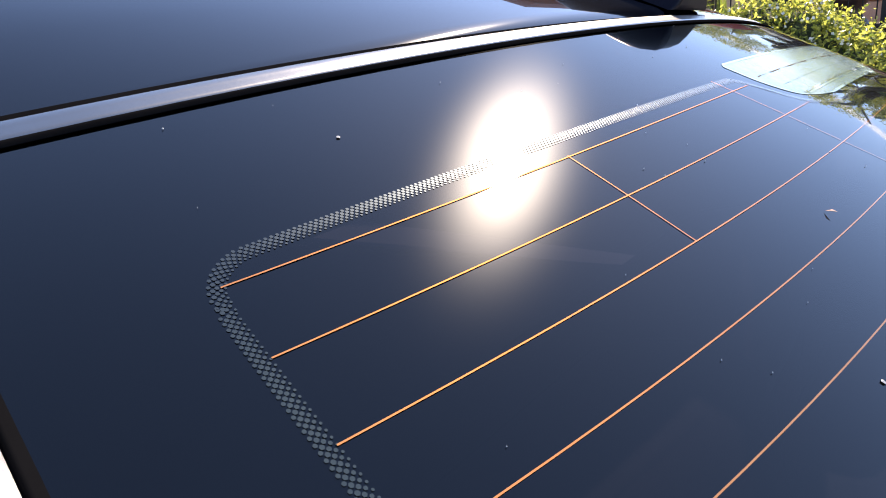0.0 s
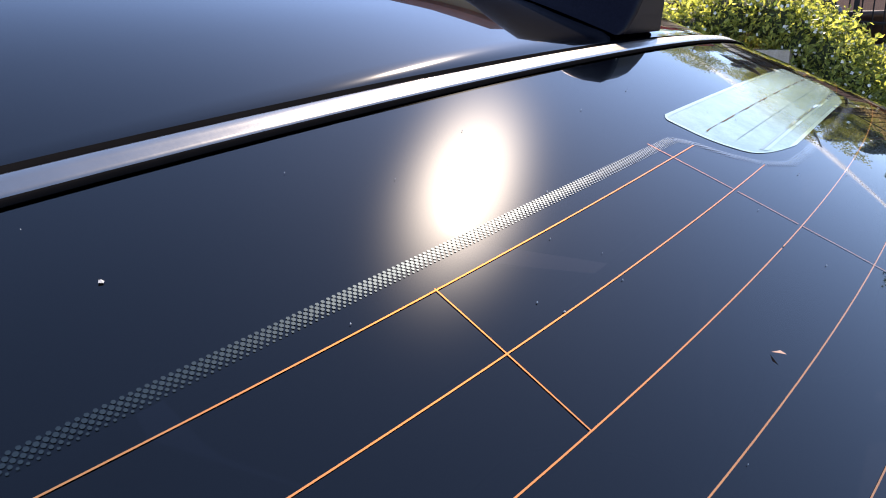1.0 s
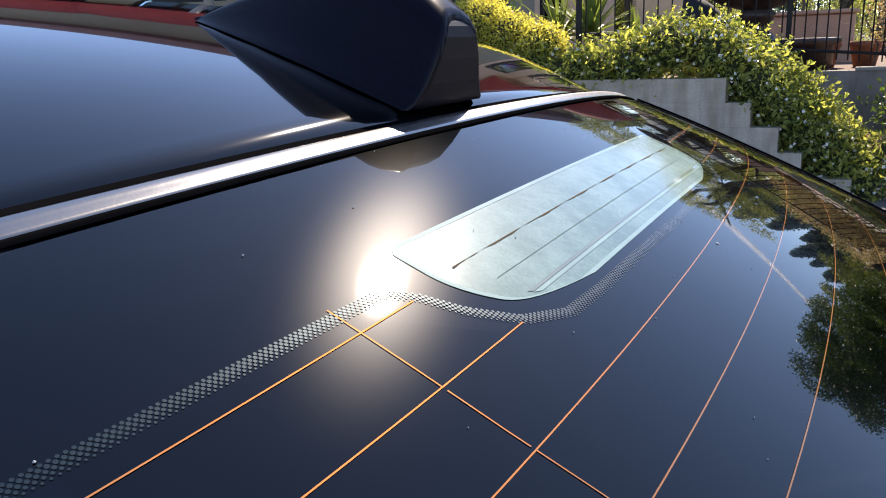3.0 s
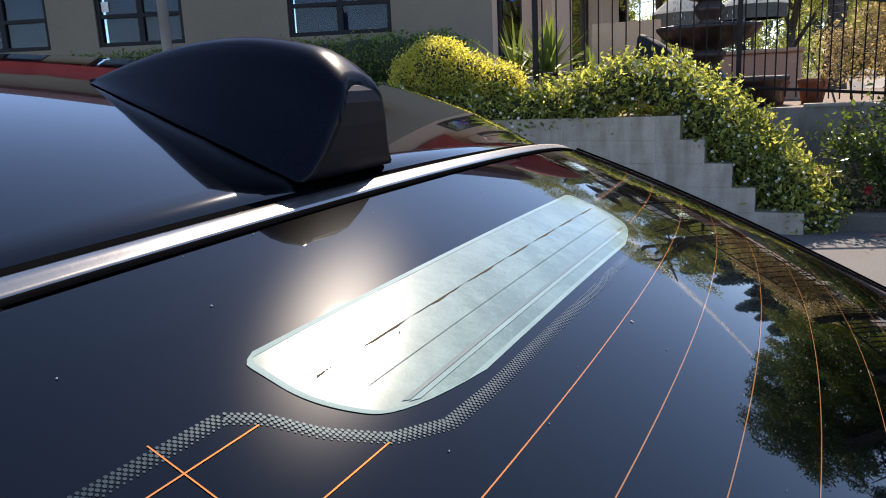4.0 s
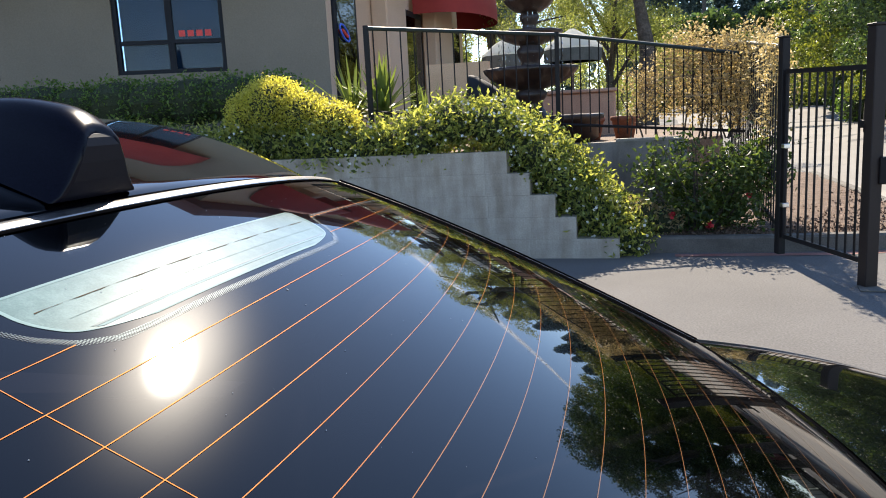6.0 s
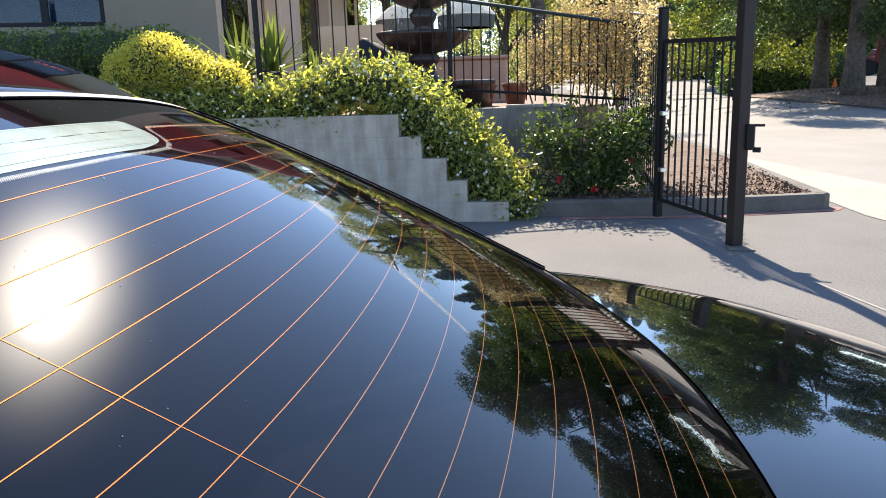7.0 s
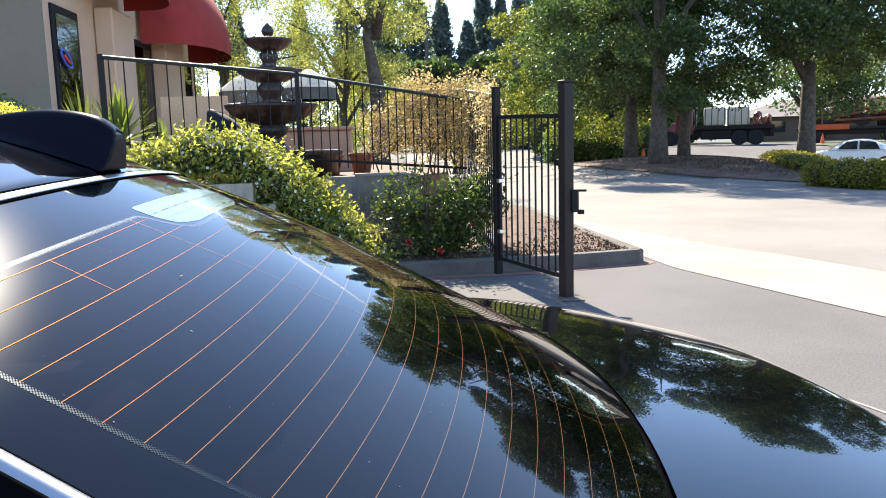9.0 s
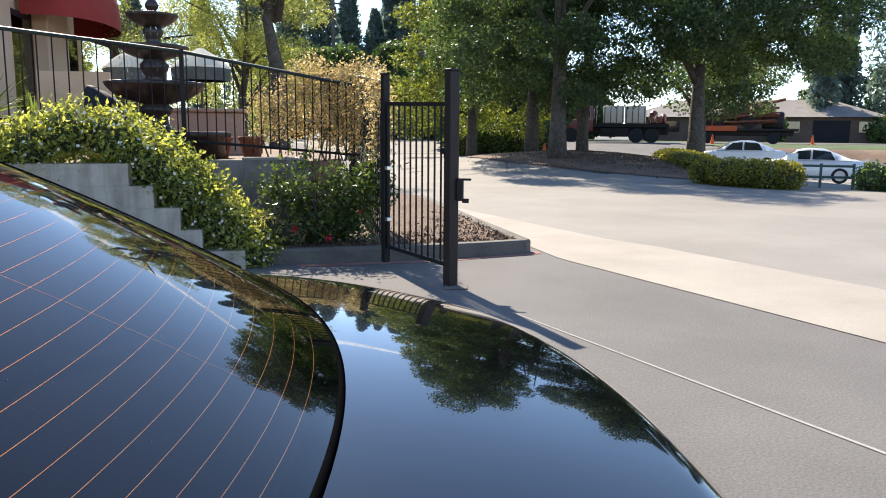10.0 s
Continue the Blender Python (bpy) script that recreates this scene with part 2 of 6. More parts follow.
M_VINE = leaf_mat("vine_leaves", (0.29, 0.235, 0.115), (0.62, 0.50, 0.30), (1.4, 1.28, 0.95), trans=0.5)
M_STRAW = rough_mat("dry_straw_twig", (0.34, 0.25, 0.15), (0.48, 0.37, 0.23), scale=20, fine=90)
M_YUCCA = leaf_mat("sword_leaves", (0.07, 0.11, 0.03), (0.25, 0.29, 0.085), (1.6, 1.6, 0.9))
M_PETAL = plain_mat("white_petal", (0.75, 0.75, 0.70), rough=0.7)
M_REDPETAL = plain_mat("red_petal", (0.5, 0.02, 0.03), rough=0.6)
M_CORE = rough_mat("shrub_inner_shade", (0.03, 0.042, 0.012), (0.06, 0.07, 0.028), scale=14, fine=60, bump=1.0, dist=0.03)

# ---- mesh helpers ----
def mesh_of(name, verts, faces, mat, smooth=False):
    me = bpy.data.meshes.new(name)
    me.from_pydata([tuple(v) for v in verts], [], [tuple(f) for f in faces])
    if smooth:
        me.polygons.foreach_set("use_smooth", [True] * len(me.polygons))
    me.materials.append(mat)
    me.update()
    return me


def thing(name, label, category, at=(0, 0, 0), turn=0.0, group="", kind=""):
    ob = new(name)
    ob.matrix_world = pose(*at, 0, 0, turn)
    return tagged(ob, label, category, group, kind)


def put(name, vf, mat, parent=None, label="", smooth=False, m=None):
    """One mesh object from (verts, faces), under a thing or a part."""
    ob = new(name, mesh_of(name, vf[0], vf[1], mat, smooth))
    if parent is not None:
        ob.parent = parent
    if m is not None:
        ob.matrix_local = m
    return tagged(ob, label)


def solo(name, vf, mat, label, category, kind="", smooth=False, group=""):
    return tagged(put(name, vf, mat, None, "", smooth), label, category, group, kind)


def join(*parts):
    vs, fs = [], []
    for v, f in parts:
        n = len(vs)
        vs += [tuple(p) for p in v]
        fs += [tuple(i + n for i in q) for q in f]
    return vs, fs


def moved(vf, m):
    return [tuple(m @ Vector(v)) for v in vf[0]], vf[1]


def block(x0, x1, y0, y1, z0, z1, bevel=0.0, seg=1):
    """A box between two corners, with bevelled edges."""
    bm = bmesh.new()
    bmesh.ops.create_cube(bm, size=1.0)
    for v in bm.verts:
        v.co = Vector(((x0 + x1) / 2 + v.co.x * (x1 - x0), (y0 + y1) / 2 + v.co.y * (y1 - y0), (z0 + z1) / 2 + v.co.z * (z1 - z0)))
    if bevel > 0:
        bmesh.ops.bevel(bm, geom=bm.edges[:], offset=bevel, segments=seg, affect="EDGES", profile=0.5)
    bm.verts.index_update()
    vf = [tuple(v.co) for v in bm.verts], [tuple(v.index for v in f.verts) for f in bm.faces]
    bm.free()
    return vf


def lathe(profile, n=20, at=(0, 0, 0)):
    """A turned body from (radius, height) pairs."""
    vs, fs = [], []
    for r, z in profile:
        for i in range(n):
            a = 2 * math.pi * i / n
            vs.append((at[0] + r * math.cos(a), at[1] + r * math.sin(a), at[2] + z))
    for k in range(len(profile) - 1):
        for i in range(n):
            j = (i + 1) % n
            fs.append((k * n + i, k * n + j, (k + 1) * n + j, (k + 1) * n + i))
    fs.append(tuple(range(n))[::-1])
    fs.append(tuple((len(profile) - 1) * n + i for i in range(n)))
    return vs, fs


def tube(points, radii, n=8):
    """A tapering tube along points."""
    pts = [Vector(p) for p in points]
    if not isinstance(radii, (list, tuple)):
        radii = [radii] * len(pts)
    vs, fs = [], []
    side = None
    for k, p in enumerate(pts):
        d = (pts[min(k + 1, len(pts) - 1)] - pts[max(k - 1, 0)]).normalized()
        if side is None:
            side = d.orthogonal().normalized()
        side = (side - d * side.dot(d)).normalized()
        up = d.cross(side)
        for i in range(n):
            a = 2 * math.pi * i / n
            vs.append(tuple(p + (side * math.cos(a) + up * math.sin(a)) * radii[k]))
    for k in range(len(pts) - 1):
        for i in range(n):
            j = (i + 1) % n
            fs.append((k * n + i, k * n + j, (k + 1) * n + j, (k + 1) * n + i))
    fs.append(tuple(range(n))[::-1])
    fs.append(tuple((len(pts) - 1) * n + i for i in range(n)))
    return vs, fs


def sheet(f, us, vs_):
    """A grid surface: f(u, v) gives the point."""
    verts = [f(u, v) for u in us for v in vs_]
    n = len(vs_)
    faces = [(i * n + j, (i + 1) * n + j, (i + 1) * n + j + 1, i * n + j + 1) for i in range(len(us) - 1) for j in range(n - 1)]
    return verts, faces


def ramp01(t):
    t = max(0.0, min(1.0, t))
    return t * t * (3 - 2 * t)


def span(a, b, n):
    return [a + (b - a) * i / (n - 1) for i in range(n)]


def prism(outline, z0, z1):
    """An upright prism over a plan outline."""
    n = len(outline)
    vs = [(x, y, z0) for x, y in outline] + [(x, y, z1) for x, y in outline]
    fs = [tuple(range(n))[::-1], tuple(range(n, 2 * n))] + [(i, (i + 1) % n, (i + 1) % n + n, i + n) for i in range(n)]
    return vs, fs


def rand_units(n):
    v = np.random.normal(size=(n, 3))
    return v / np.linalg.norm(v, axis=1)[:, None]


def leaf_mesh(name, centres, sizes, mat, slim=0.5, droop=None):
    """Many small pointed leaves, folded along the middle, at the centres."""
    n = len(centres)
    d = rand_units(n)
    if droop is not None:
        d = d * 0.8 + np.array(droop)
        d /= np.linalg.norm(d, axis=1)[:, None]
    s = np.cross(d, rand_units(n))
    s /= np.linalg.norm(s, axis=1)[:, None] + 1e-9
    up = np.cross(s, d)
    L = np.asarray(sizes)[:, None]
    base, tip = centres - d * L * 0.5, centres + d * L * 0.5 - up * L * 0.1
    left, right = centres + s * L * slim * 0.5 + up * L * 0.12, centres - s * L * slim * 0.5 + up * L * 0.12
    verts = np.stack([base, left, tip, right], 1).reshape(-1, 3)
    k = np.arange(n)[:, None] * 4
    tris = np.concatenate([k + [0, 1, 2], k + [0, 2, 3]], 1).reshape(-1, 3)
    me = bpy.data.meshes.new(name)
    me.vertices.add(len(verts))
    me.vertices.foreach_set("co", verts.ravel().astype(np.float32))
    me.loops.add(tris.size)
    me.loops.foreach_set("vertex_index", tris.ravel().astype(np.int32))
    me.polygons.add(len(tris))
    me.polygons.foreach_set("loop_start", np.arange(0, tris.size, 3, dtype=np.int32))
    me.materials.append(mat)
    me.update(calc_edges=True)
    return me


def blob_points(blobs, n, shell=0.35):
    """Points near the surfaces of lumpy ellipsoids (cx, cy, cz, rx, ry, rz), none deep inside another."""
    b = np.array(blobs, float)
    area = (b[:, 3] * b[:, 4] + b[:, 3] * b[:, 5] + b[:, 4] * b[:, 5])
    which = np.random.choice(len(b), n, p=area / area.sum())
    u = rand_units(n)
    r = 1 - shell * np.random.random(n) ** 1.5 + 0.06 * np.random.normal(size=n)
    p = b[which, :3] + u * b[which, 3:] * r[:, None]
    inside = np.zeros(n, bool)
    for c in b:
        inside |= (((p - c[:3]) / c[3:]) ** 2).sum(1) < 0.45
    return p[~inside]


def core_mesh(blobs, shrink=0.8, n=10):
    """The twiggy inside of a shrub: lumpy bodies, coloured dark for the shade there."""
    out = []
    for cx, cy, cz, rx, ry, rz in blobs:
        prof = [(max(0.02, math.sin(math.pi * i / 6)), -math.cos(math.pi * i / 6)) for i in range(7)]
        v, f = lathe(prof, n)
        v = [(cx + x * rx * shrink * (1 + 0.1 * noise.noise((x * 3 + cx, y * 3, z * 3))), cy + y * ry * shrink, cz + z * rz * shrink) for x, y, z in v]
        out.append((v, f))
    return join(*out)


def shrub(name, label, category, blobs, n, size, mat, flowers=0, petal=None, slim=0.55, kind="", droop=None, lift=0.0, core=0.8, loose=0.0, petal_size=0.8):
    ob = thing(name, label, category, kind=kind)
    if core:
        put("shade_core", core_mesh(blobs, core), M_CORE, ob)
    p = blob_points(blobs, n)
    p += np.random.normal(size=p.shape) * loose
    if lift:
        p = p[p[:, 2] > lift]
    lf = new("foliage", leaf_mesh("foliage", p, size * (0.6 + 0.8 * np.random.random(len(p))), mat, slim, droop))
    lf.parent = ob
    if flowers:
        q = blob_points([(a, b, c, d * 1.05, e * 1.05, f * 1.05) for a, b, c, d, e, f in blobs], flowers, shell=0.02)
        if lift:
            q = q[q[:, 2] > lift]
        fl = new("blossom", leaf_mesh("blossom", np.repeat(q, 3, 0), np.full(len(q) * 3, size * petal_size), petal, 0.9))
        fl.parent = ob
    return ob


# ---- the car ----
CY = -0.015                      # the car's middle line


def glass_z(x, d):
    X, q = x - 0.1, d * d
    return 1.35632 - 0.44062 * X - 0.2311 * X * X + 0.1896 * X ** 3 - (0.19829 + 0.1223 * X) * q - (0.0223 - 0.2902 * X) * q * q


def roof_z(x, d):
    e = math.exp((x + 0.02) / 0.25)
    return 1.509 - 0.1040 * e - (0.05 + 0.115 * min(e, 1.0)) * d * d


def top_edge(d):
    return -0.003 - 0.21 * d * d


def bottom_edge(d):
    return 0.524 - 0.37 * d * d


def half_width(x):
    return 0.517 + 0.25 * x


def on_glass(x, d, lift=0.0):
    return (x, CY + d, glass_z(x, d) + lift)


def glass_pt(u, v, lift=0.0, grow=0.0):
    """u from the top edge to the bottom edge, v from -1 to 1 across."""
    d = v * (0.492 + 0.112 * u + grow)
    x = top_edge(d) - grow + (bottom_edge(d) - top_edge(d) + 2 * grow) * u
    return on_glass(x, d, lift)


car = thing("car", "glossy black sedan, dusty, parked on asphalt", "car")
UU, VV = span(0, 1, 25), span(-1, 1, 41)
window = put("rear_window", sheet(lambda u, v: glass_pt(u, v), UU, VV), M_GLASS, car, "dark tinted rear window with heater lines", True)
window.visible_shadow = False

# the black ceramic border, its inner edge and the bay round the brake light
BAY_D = (0.0, 0.100, 0.128, 0.146, 0.158, 0.165, 0.172)
BAY_X = (0.0975, 0.0955, 0.0935, 0.0855, 0.0730, 0.0603, 0.0545)


def frit_top(d):
    """The lower edge of the border above, with the bay that goes round the brake light."""
    a = abs(d)
    return float(np.interp(a, BAY_D, BAY_X)) if a < 0.172 else 0.0603 - 0.206 * a * a


def frit_side(x):
    x = min(x, 0.31)
    return 0.457 + 0.311 * x - 0.495 * x * x


def frit_bottom(d):
    return bottom_edge(d) - 0.022


def inner(u, v):
    d = v * frit_side(0.02 + 0.42 * u)
    x0, x1 = frit_top(d), frit_bottom(d)
    corner = max(0.0, (abs(v) - 0.95) / 0.05) ** 2 * 0.014
    return x0 + corner + (x1 - x0 - 2 * corner) * u, d


vs_top = span(-1, 1, 81)
fr = []
fr.append(sheet(lambda k, v: on_glass(*(lambda a, b: (a[0] + (b[0] - a[0]) * k, a[1] + (b[1] - a[1]) * k))(
    (lambda p: (p[0], p[1] - CY))(glass_pt(0, v)), inner(0, v)), -0.002), [0, 0.5, 1], vs_top))
fr.append(sheet(lambda k, v: on_glass(*(lambda a, b: (a[0] + (b[0] - a[0]) * k, a[1] + (b[1] - a[1]) * k))(
    inner(1, v), (lambda p: (p[0], p[1] - CY))(glass_pt(1, v))), -0.002), [0, 0.5, 1], vs_top))
for sgn in (-1, 1):
    fr.append(sheet(lambda k, u: on_glass(*(lambda a, b: (a[0] + (b[0] - a[0]) * k, a[1] + (b[1] - a[1]) * k))(
        inner(u, sgn), (lambda p: (p[0], p[1] - CY))(glass_pt(u, sgn))), -0.002), [0, 0.5, 1], UU))



put("ceramic_border", join(*fr), M_FRIT, window, "black ceramic border of the glass")

# half-tone dots fading out along the inner edge
dots_v, dots_f = [], []


def dot(x, d, r):
    n = len(dots_v)
    for i in range(6):
        a = i * math.pi / 3
        dots_v.append(on_glass(x + r * math.cos(a), d + r * math.sin(a), 0.00015))
    dots_f.append(tuple(range(n, n + 6)))


STEP = 0.00165
EDGE = [(frit_top(d), d) for d in span(0.0, 0.452, 240)]
EDGE += [(frit_top(0.452) + 0.010 * (1 - math.cos(a)), 0.452 + 0.0135 * math.sin(a)) for a in span(0.05, 1.52, 16)]
EDGE += [(x, frit_side(x) + 0.001) for x in span(frit_top(0.452) + 0.011, 0.44, 160)]
for row in range(5):
    run, due = 0.0, (STEP / 2 if row % 2 else 0.0)
    for (x0, d0), (x1, d1) in zip(EDGE, EDGE[1:]):
        seg = math.hypot(x1 - x0, d1 - d0)
        nx, nd = (d1 - d0) / seg, -(x1 - x0) / seg
        while due < run + seg:
            k = (due - run) / seg
            off = row * 0.00088 - 0.0022
            for sgn in (-1, 1):
                dot(x0 + (x1 - x0) * k + nx * off, sgn * (d0 + (d1 - d0) * k + nd * off), (0.00050, 0.00058, 0.00054, 0.00046, 0.00034)[row])
            due += STEP
        run += seg
put("half_tone_border", (dots_v, dots_f), M_DOT, window, "grey-blue half-tone dots along the border")

# heater lines
LINE_X = [0.0632, 0.0873, 0.1122, 0.137, 0.1614, 0.1852, 0.2089, 0.2324, 0.2553, 0.278, 0.3005, 0.3231, 0.3458, 0.3682, 0.3901, 0.4119, 0.4331, 0.4547, 0.4757, 0.4955]


def line_x(n, d):
    q = d * d
    return LINE_X[n] - (0.18203 + 0.01641 * n - 0.00013 * n * n) * q - 0.017 * d - (0.2054 - 0.0204 * n) * q * q


def ribbon(pts, w, lift=0.0002):
    vs, fs = [], []
    for k, (x, d) in enumerate(pts):
        a, b = pts[max(0, k - 1)], pts[min(len(pts) - 1, k + 1)]
        tx, td = b[0] - a[0], b[1] - a[1]
        ln = math.hypot(tx, td) or 1
        nx, nd = -td / ln, tx / ln
        vs += [on_glass(x + nx * w / 2, d + nd * w / 2, lift), on_glass(x - nx * w / 2, d - nd * w / 2, lift)]
        if k:
            fs.append((2 * k - 2, 2 * k, 2 * k + 1, 2 * k - 1))
    return vs, fs


for n in range(20):
    lim = frit_side(line_x(n, -0.47)) - 0.0005
    runs = [(-lim, lim)]
    if n == 0:
        runs = [(-lim, -0.167), (0.167, lim)]
    elif n == 1:
        runs = [(-lim, -0.1475), (0.1475, lim)]
    elif n == 2:
        runs = [(-lim, -0.2193), (-0.2177, lim)]
    for a, b in runs:
        put("heater_line", ribbon([(line_x(n, d), d) for d in span(a, b, 61)], 0.00039), M_HEAT, window)


def cross_d(x):
    return -0.19213 - 0.0053 * (x - 0.1) + 0.0285 * max(0.0, 0.1 - x)


XA, XB = line_x(1, -0.192), line_x(2, -0.192)
for a, b in ((0.049, XA), (XA + 0.0014, XB - 0.0012), (XB - 0.0001, 0.47)):
    put("heater_line", ribbon([(x, cross_d(x)) for x in span(a, b, 40)], 0.00042), M_HEAT, window)
for sgn in (-1, 1):
    put("heater_line", ribbon([(x, sgn * (0.3475 + 0.2206 * (x - 0.0873))) for x in span(line_x(0, sgn * 0.342), line_x(2, sgn * 0.347), 10)], 0.00042), M_HEAT, window)

# high brake light behind its clear field
def lens_mat(name, base, frost):
    """Dusty clear lens: a green-grey ground with ragged frosty patches."""
    m, nt, b = mat_base(name)
    ground, _ = ramp_noise(nt, 9.0, tuple(v * 0.8 for v in base), tuple(v * 1.15 for v in base), detail=3)
    patch, f = ramp_noise(nt, 34.0, (0, 0, 0), (1, 1, 1), detail=9, lo=0.44, hi=0.62, rough=0.75)
    mx = nt.nodes.new("ShaderNodeMix")
    mx.data_type = "RGBA"
    nt.links.new(patch, mx.inputs[0])
    nt.links.new(ground, mx.inputs[6])
    mx.inputs[7].default_value = (*frost, 1)
    grain, g = ramp_noise(nt, 900.0, (0.8, 0.8, 0.8), (1, 1, 1), detail=3)
    nt.links.new(mixed(nt, mx.outputs[2], grain, 1.0), b.inputs["Base Color"])
    bumped(nt, b, f, 0.12, 0.0006)
    gloss_over(m)
    setp(b, Specular_IOR_Level=0.018, Coat_Roughness=0.13)
    return m


M_BLGLASS = lens_mat("dusty_clear_lens", (0.12, 0.20, 0.175), (0.19, 0.29, 0.26))
M_BLRIM = plain_mat("pale_lens_rim", (0.22, 0.32, 0.29), rough=0.6, spec=0.0)
gloss_over(M_BLRIM)
setp(M_BLRIM.node_tree.nodes["Principled BSDF"], Specular_IOR_Level=0.018)
# Darker tone painted in as the shade beside the lens rib.
M_BLEDGE = plain_mat("shaded_lens_edge", (0.10, 0.145, 0.13), rough=0.6, spec=0.0)
gloss_over(M_BLEDGE)


def end_d(k):
    """Half the length of the field at k: nearly upright at the top, sweeping in to a round lower corner."""
    return 0.1525 - 0.006 * max(0.0, 1 - k / 0.08) ** 2 - 0.012 * max(0.0, (k - 0.3) / 0.5) ** 2 - 0.034 * max(0.0, (k - 0.72) / 0.28) ** 2.6


def field(k, s, lift, shrink=0.0):
    """The clear field, a long shape with slanted round ends: k 0..1 down the glass, s -1..1 across."""
    d = s * (end_d(k) - shrink) + 0.001
    x = 0.0455 + shrink + (0.0452 - 2 * shrink) * k - 0.16 * d * d * (1 - k * 0.4)
    return on_glass(x, d, lift)


KK, SS = span(0, 1, 33), span(-1, 1, 61)
brake = put("brake_light", sheet(lambda k, s: field(k, s, 0.0001), KK, SS), M_BLGLASS, car, "pale green dusty high brake light", True)
rim_v = [(1, s) for s in SS] + [(k, 1) for k in KK[::-1]] + [(0, s) for s in SS[::-1]] + [(k, -1) for k in KK]
v_, f_ = [], []
for i, (k, s) in enumerate(rim_v):
    v_ += [field(k, s, 0.00022), field(0.5 + (k - 0.5) * 0.93, s * 0.985, 0.00022)]
    if i:
        f_.append((2 * i - 2, 2 * i, 2 * i + 1, 2 * i - 1))
put("lens_rim", (v_, f_), M_BLRIM, brake)
put("lens_rib", sheet(lambda k, s: field(0.83 + 0.030 * k, s * 0.955, 0.0003), [0, 1], SS), M_BLRIM, brake)
put("lens_edge_shade", sheet(lambda k, s: field(0.80 + 0.026 * k, s * 0.945, 0.0003), [0, 1], SS), M_BLEDGE, brake)
# Two thin flat lines along the lens, a wavy brown and a grey.
put("lens_line", sheet(lambda k, s: field(0.36 + 0.008 * k * (1.0 + 0.8 * math.sin(s * 23) + 0.5 * math.sin(s * 61)), s * 0.93, 0.0003), [0, 1], SS), plain_mat("brown_lens_line", (0.10, 0.075, 0.05), spec=0.0), brake)
put("lens_line", sheet(lambda k, s: field(0.60 + 0.004 * k, s * 0.9, 0.0003), [0, 1], SS), plain_mat("grey_lens_line", (0.12, 0.165, 0.15), spec=0.0), brake)

# mouldings round the glass
def mould(f_pts, prof):
    """A strip with a profile (out, up) laid along points (x, d, outx, outd)."""
    vs, fs = [], []
    m = len(prof)
    for k, (p, o) in enumerate(f_pts):
        for a, b in prof:
            vs.append((p[0] + o[0] * a, p[1] + o[1] * a, p[2] + b))
        if k:
            for j in range(m - 1):
                fs.append(((k - 1) * m + j, (k - 1) * m + j + 1, k * m + j + 1, k * m + j))
    return vs, fs


top_pts = [(glass_pt(0, v), (-1, 0)) for v in span(-1.0, 1.0, 41)]
put("top_moulding", mould(top_pts, [(0.0012, -0.001), (0.0016, 0.0016), (0.0028, 0.0024), (0.0050, 0.0032), (0.0062, 0.0039), (0.0086, 0.0050), (0.0096, 0.0050), (0.0099, 0.002)]), M_TRIM, car, "satin grey moulding above the rear window", True)
put("top_gasket", mould(top_pts, [(-0.0015, 0.0), (-0.001, 0.0012), (0.0005, 0.0016), (0.0014, 0.0006), (0.0098, 0.0016), (0.0108, 0.0028), (0.0145, 0.0042), (0.0185, 0.0052), (0.0205, -0.002)]), M_RUBBER, car, "black rubber gasket", True)
bot_pts = [(glass_pt(1, v), (1, 0)) for v in span(-1.0, 1.0, 41)]
put("bottom_seal", mould(bot_pts, [(-0.004, 0.0), (-0.0025, 0.0014), (0.0005, 0.0012), (0.0025, -0.001), (0.0045, -0.006), (0.006, -0.022)]), M_RUBBER, car, "black rubber seal below the rear window", True)
for sgn in (-1, 1):
    side = [(glass_pt(u, sgn), (0, sgn)) for u in span(0, 1, 25)]
    strip_w, g = (1.3, 0.001) if sgn < 0 else (0.32, 0.0042)
    put("side_gasket", mould(side, [(-0.003, 0.0), (0.0, 0.0012), (g, 0.0014), (g + 0.001, -0.004)]), M_RUBBER, car, "", True)
    put("side_moulding", mould(side, [(g, -0.004), (g + 0.001, 0.0016 * strip_w), (g + 0.004 * strip_w, 0.0032 * strip_w), (g + 0.009 * strip_w, 0.0030 * strip_w), (g + 0.012 * strip_w, -0.006)]), M_CHROME, car, "bright metal moulding beside the rear window", True)
    o = g + 0.012 * strip_w
    put("side_gasket", mould(side, [(o - 0.001, -0.006), (o, 0.0024), (o + 0.003, 0.0026), (o + 0.005, -0.014)]), M_RUBBER, car, "", True)

# roof panel, crowned, with a rounded rear edge
XS = [-1.55 + 1.515 * (i / 36) for i in range(37)] + [-0.030, -0.025, -0.022, -0.0205]


def roof_pt(x, v):
    hw = 0.535 + 0.015 * min(1.0, -x) - 0.04 * max(0.0, -x - 0.9)
    d = v * hw
    back_shift = 0.0
    z = roof_z(x, d)
    if x > -0.05:
        back_shift = -0.21 * d * d
        z -= 0.006 * max(0.0, (x + 0.028) / 0.0075) ** 2
    if abs(v) > 0.9:
        z -= 0.03 * ((abs(v) - 0.9) / 0.1) ** 2
    return (x + back_shift + (-0.21 * d * d if x <= -0.05 and x > -0.3 else 0) * (1 + (x + 0.05) / 0.25), CY + d, z + 0.0005)


put("roof_panel", sheet(roof_pt, XS, span(-1, 1, 41)), M_PAINT, car, "black roof panel", True)

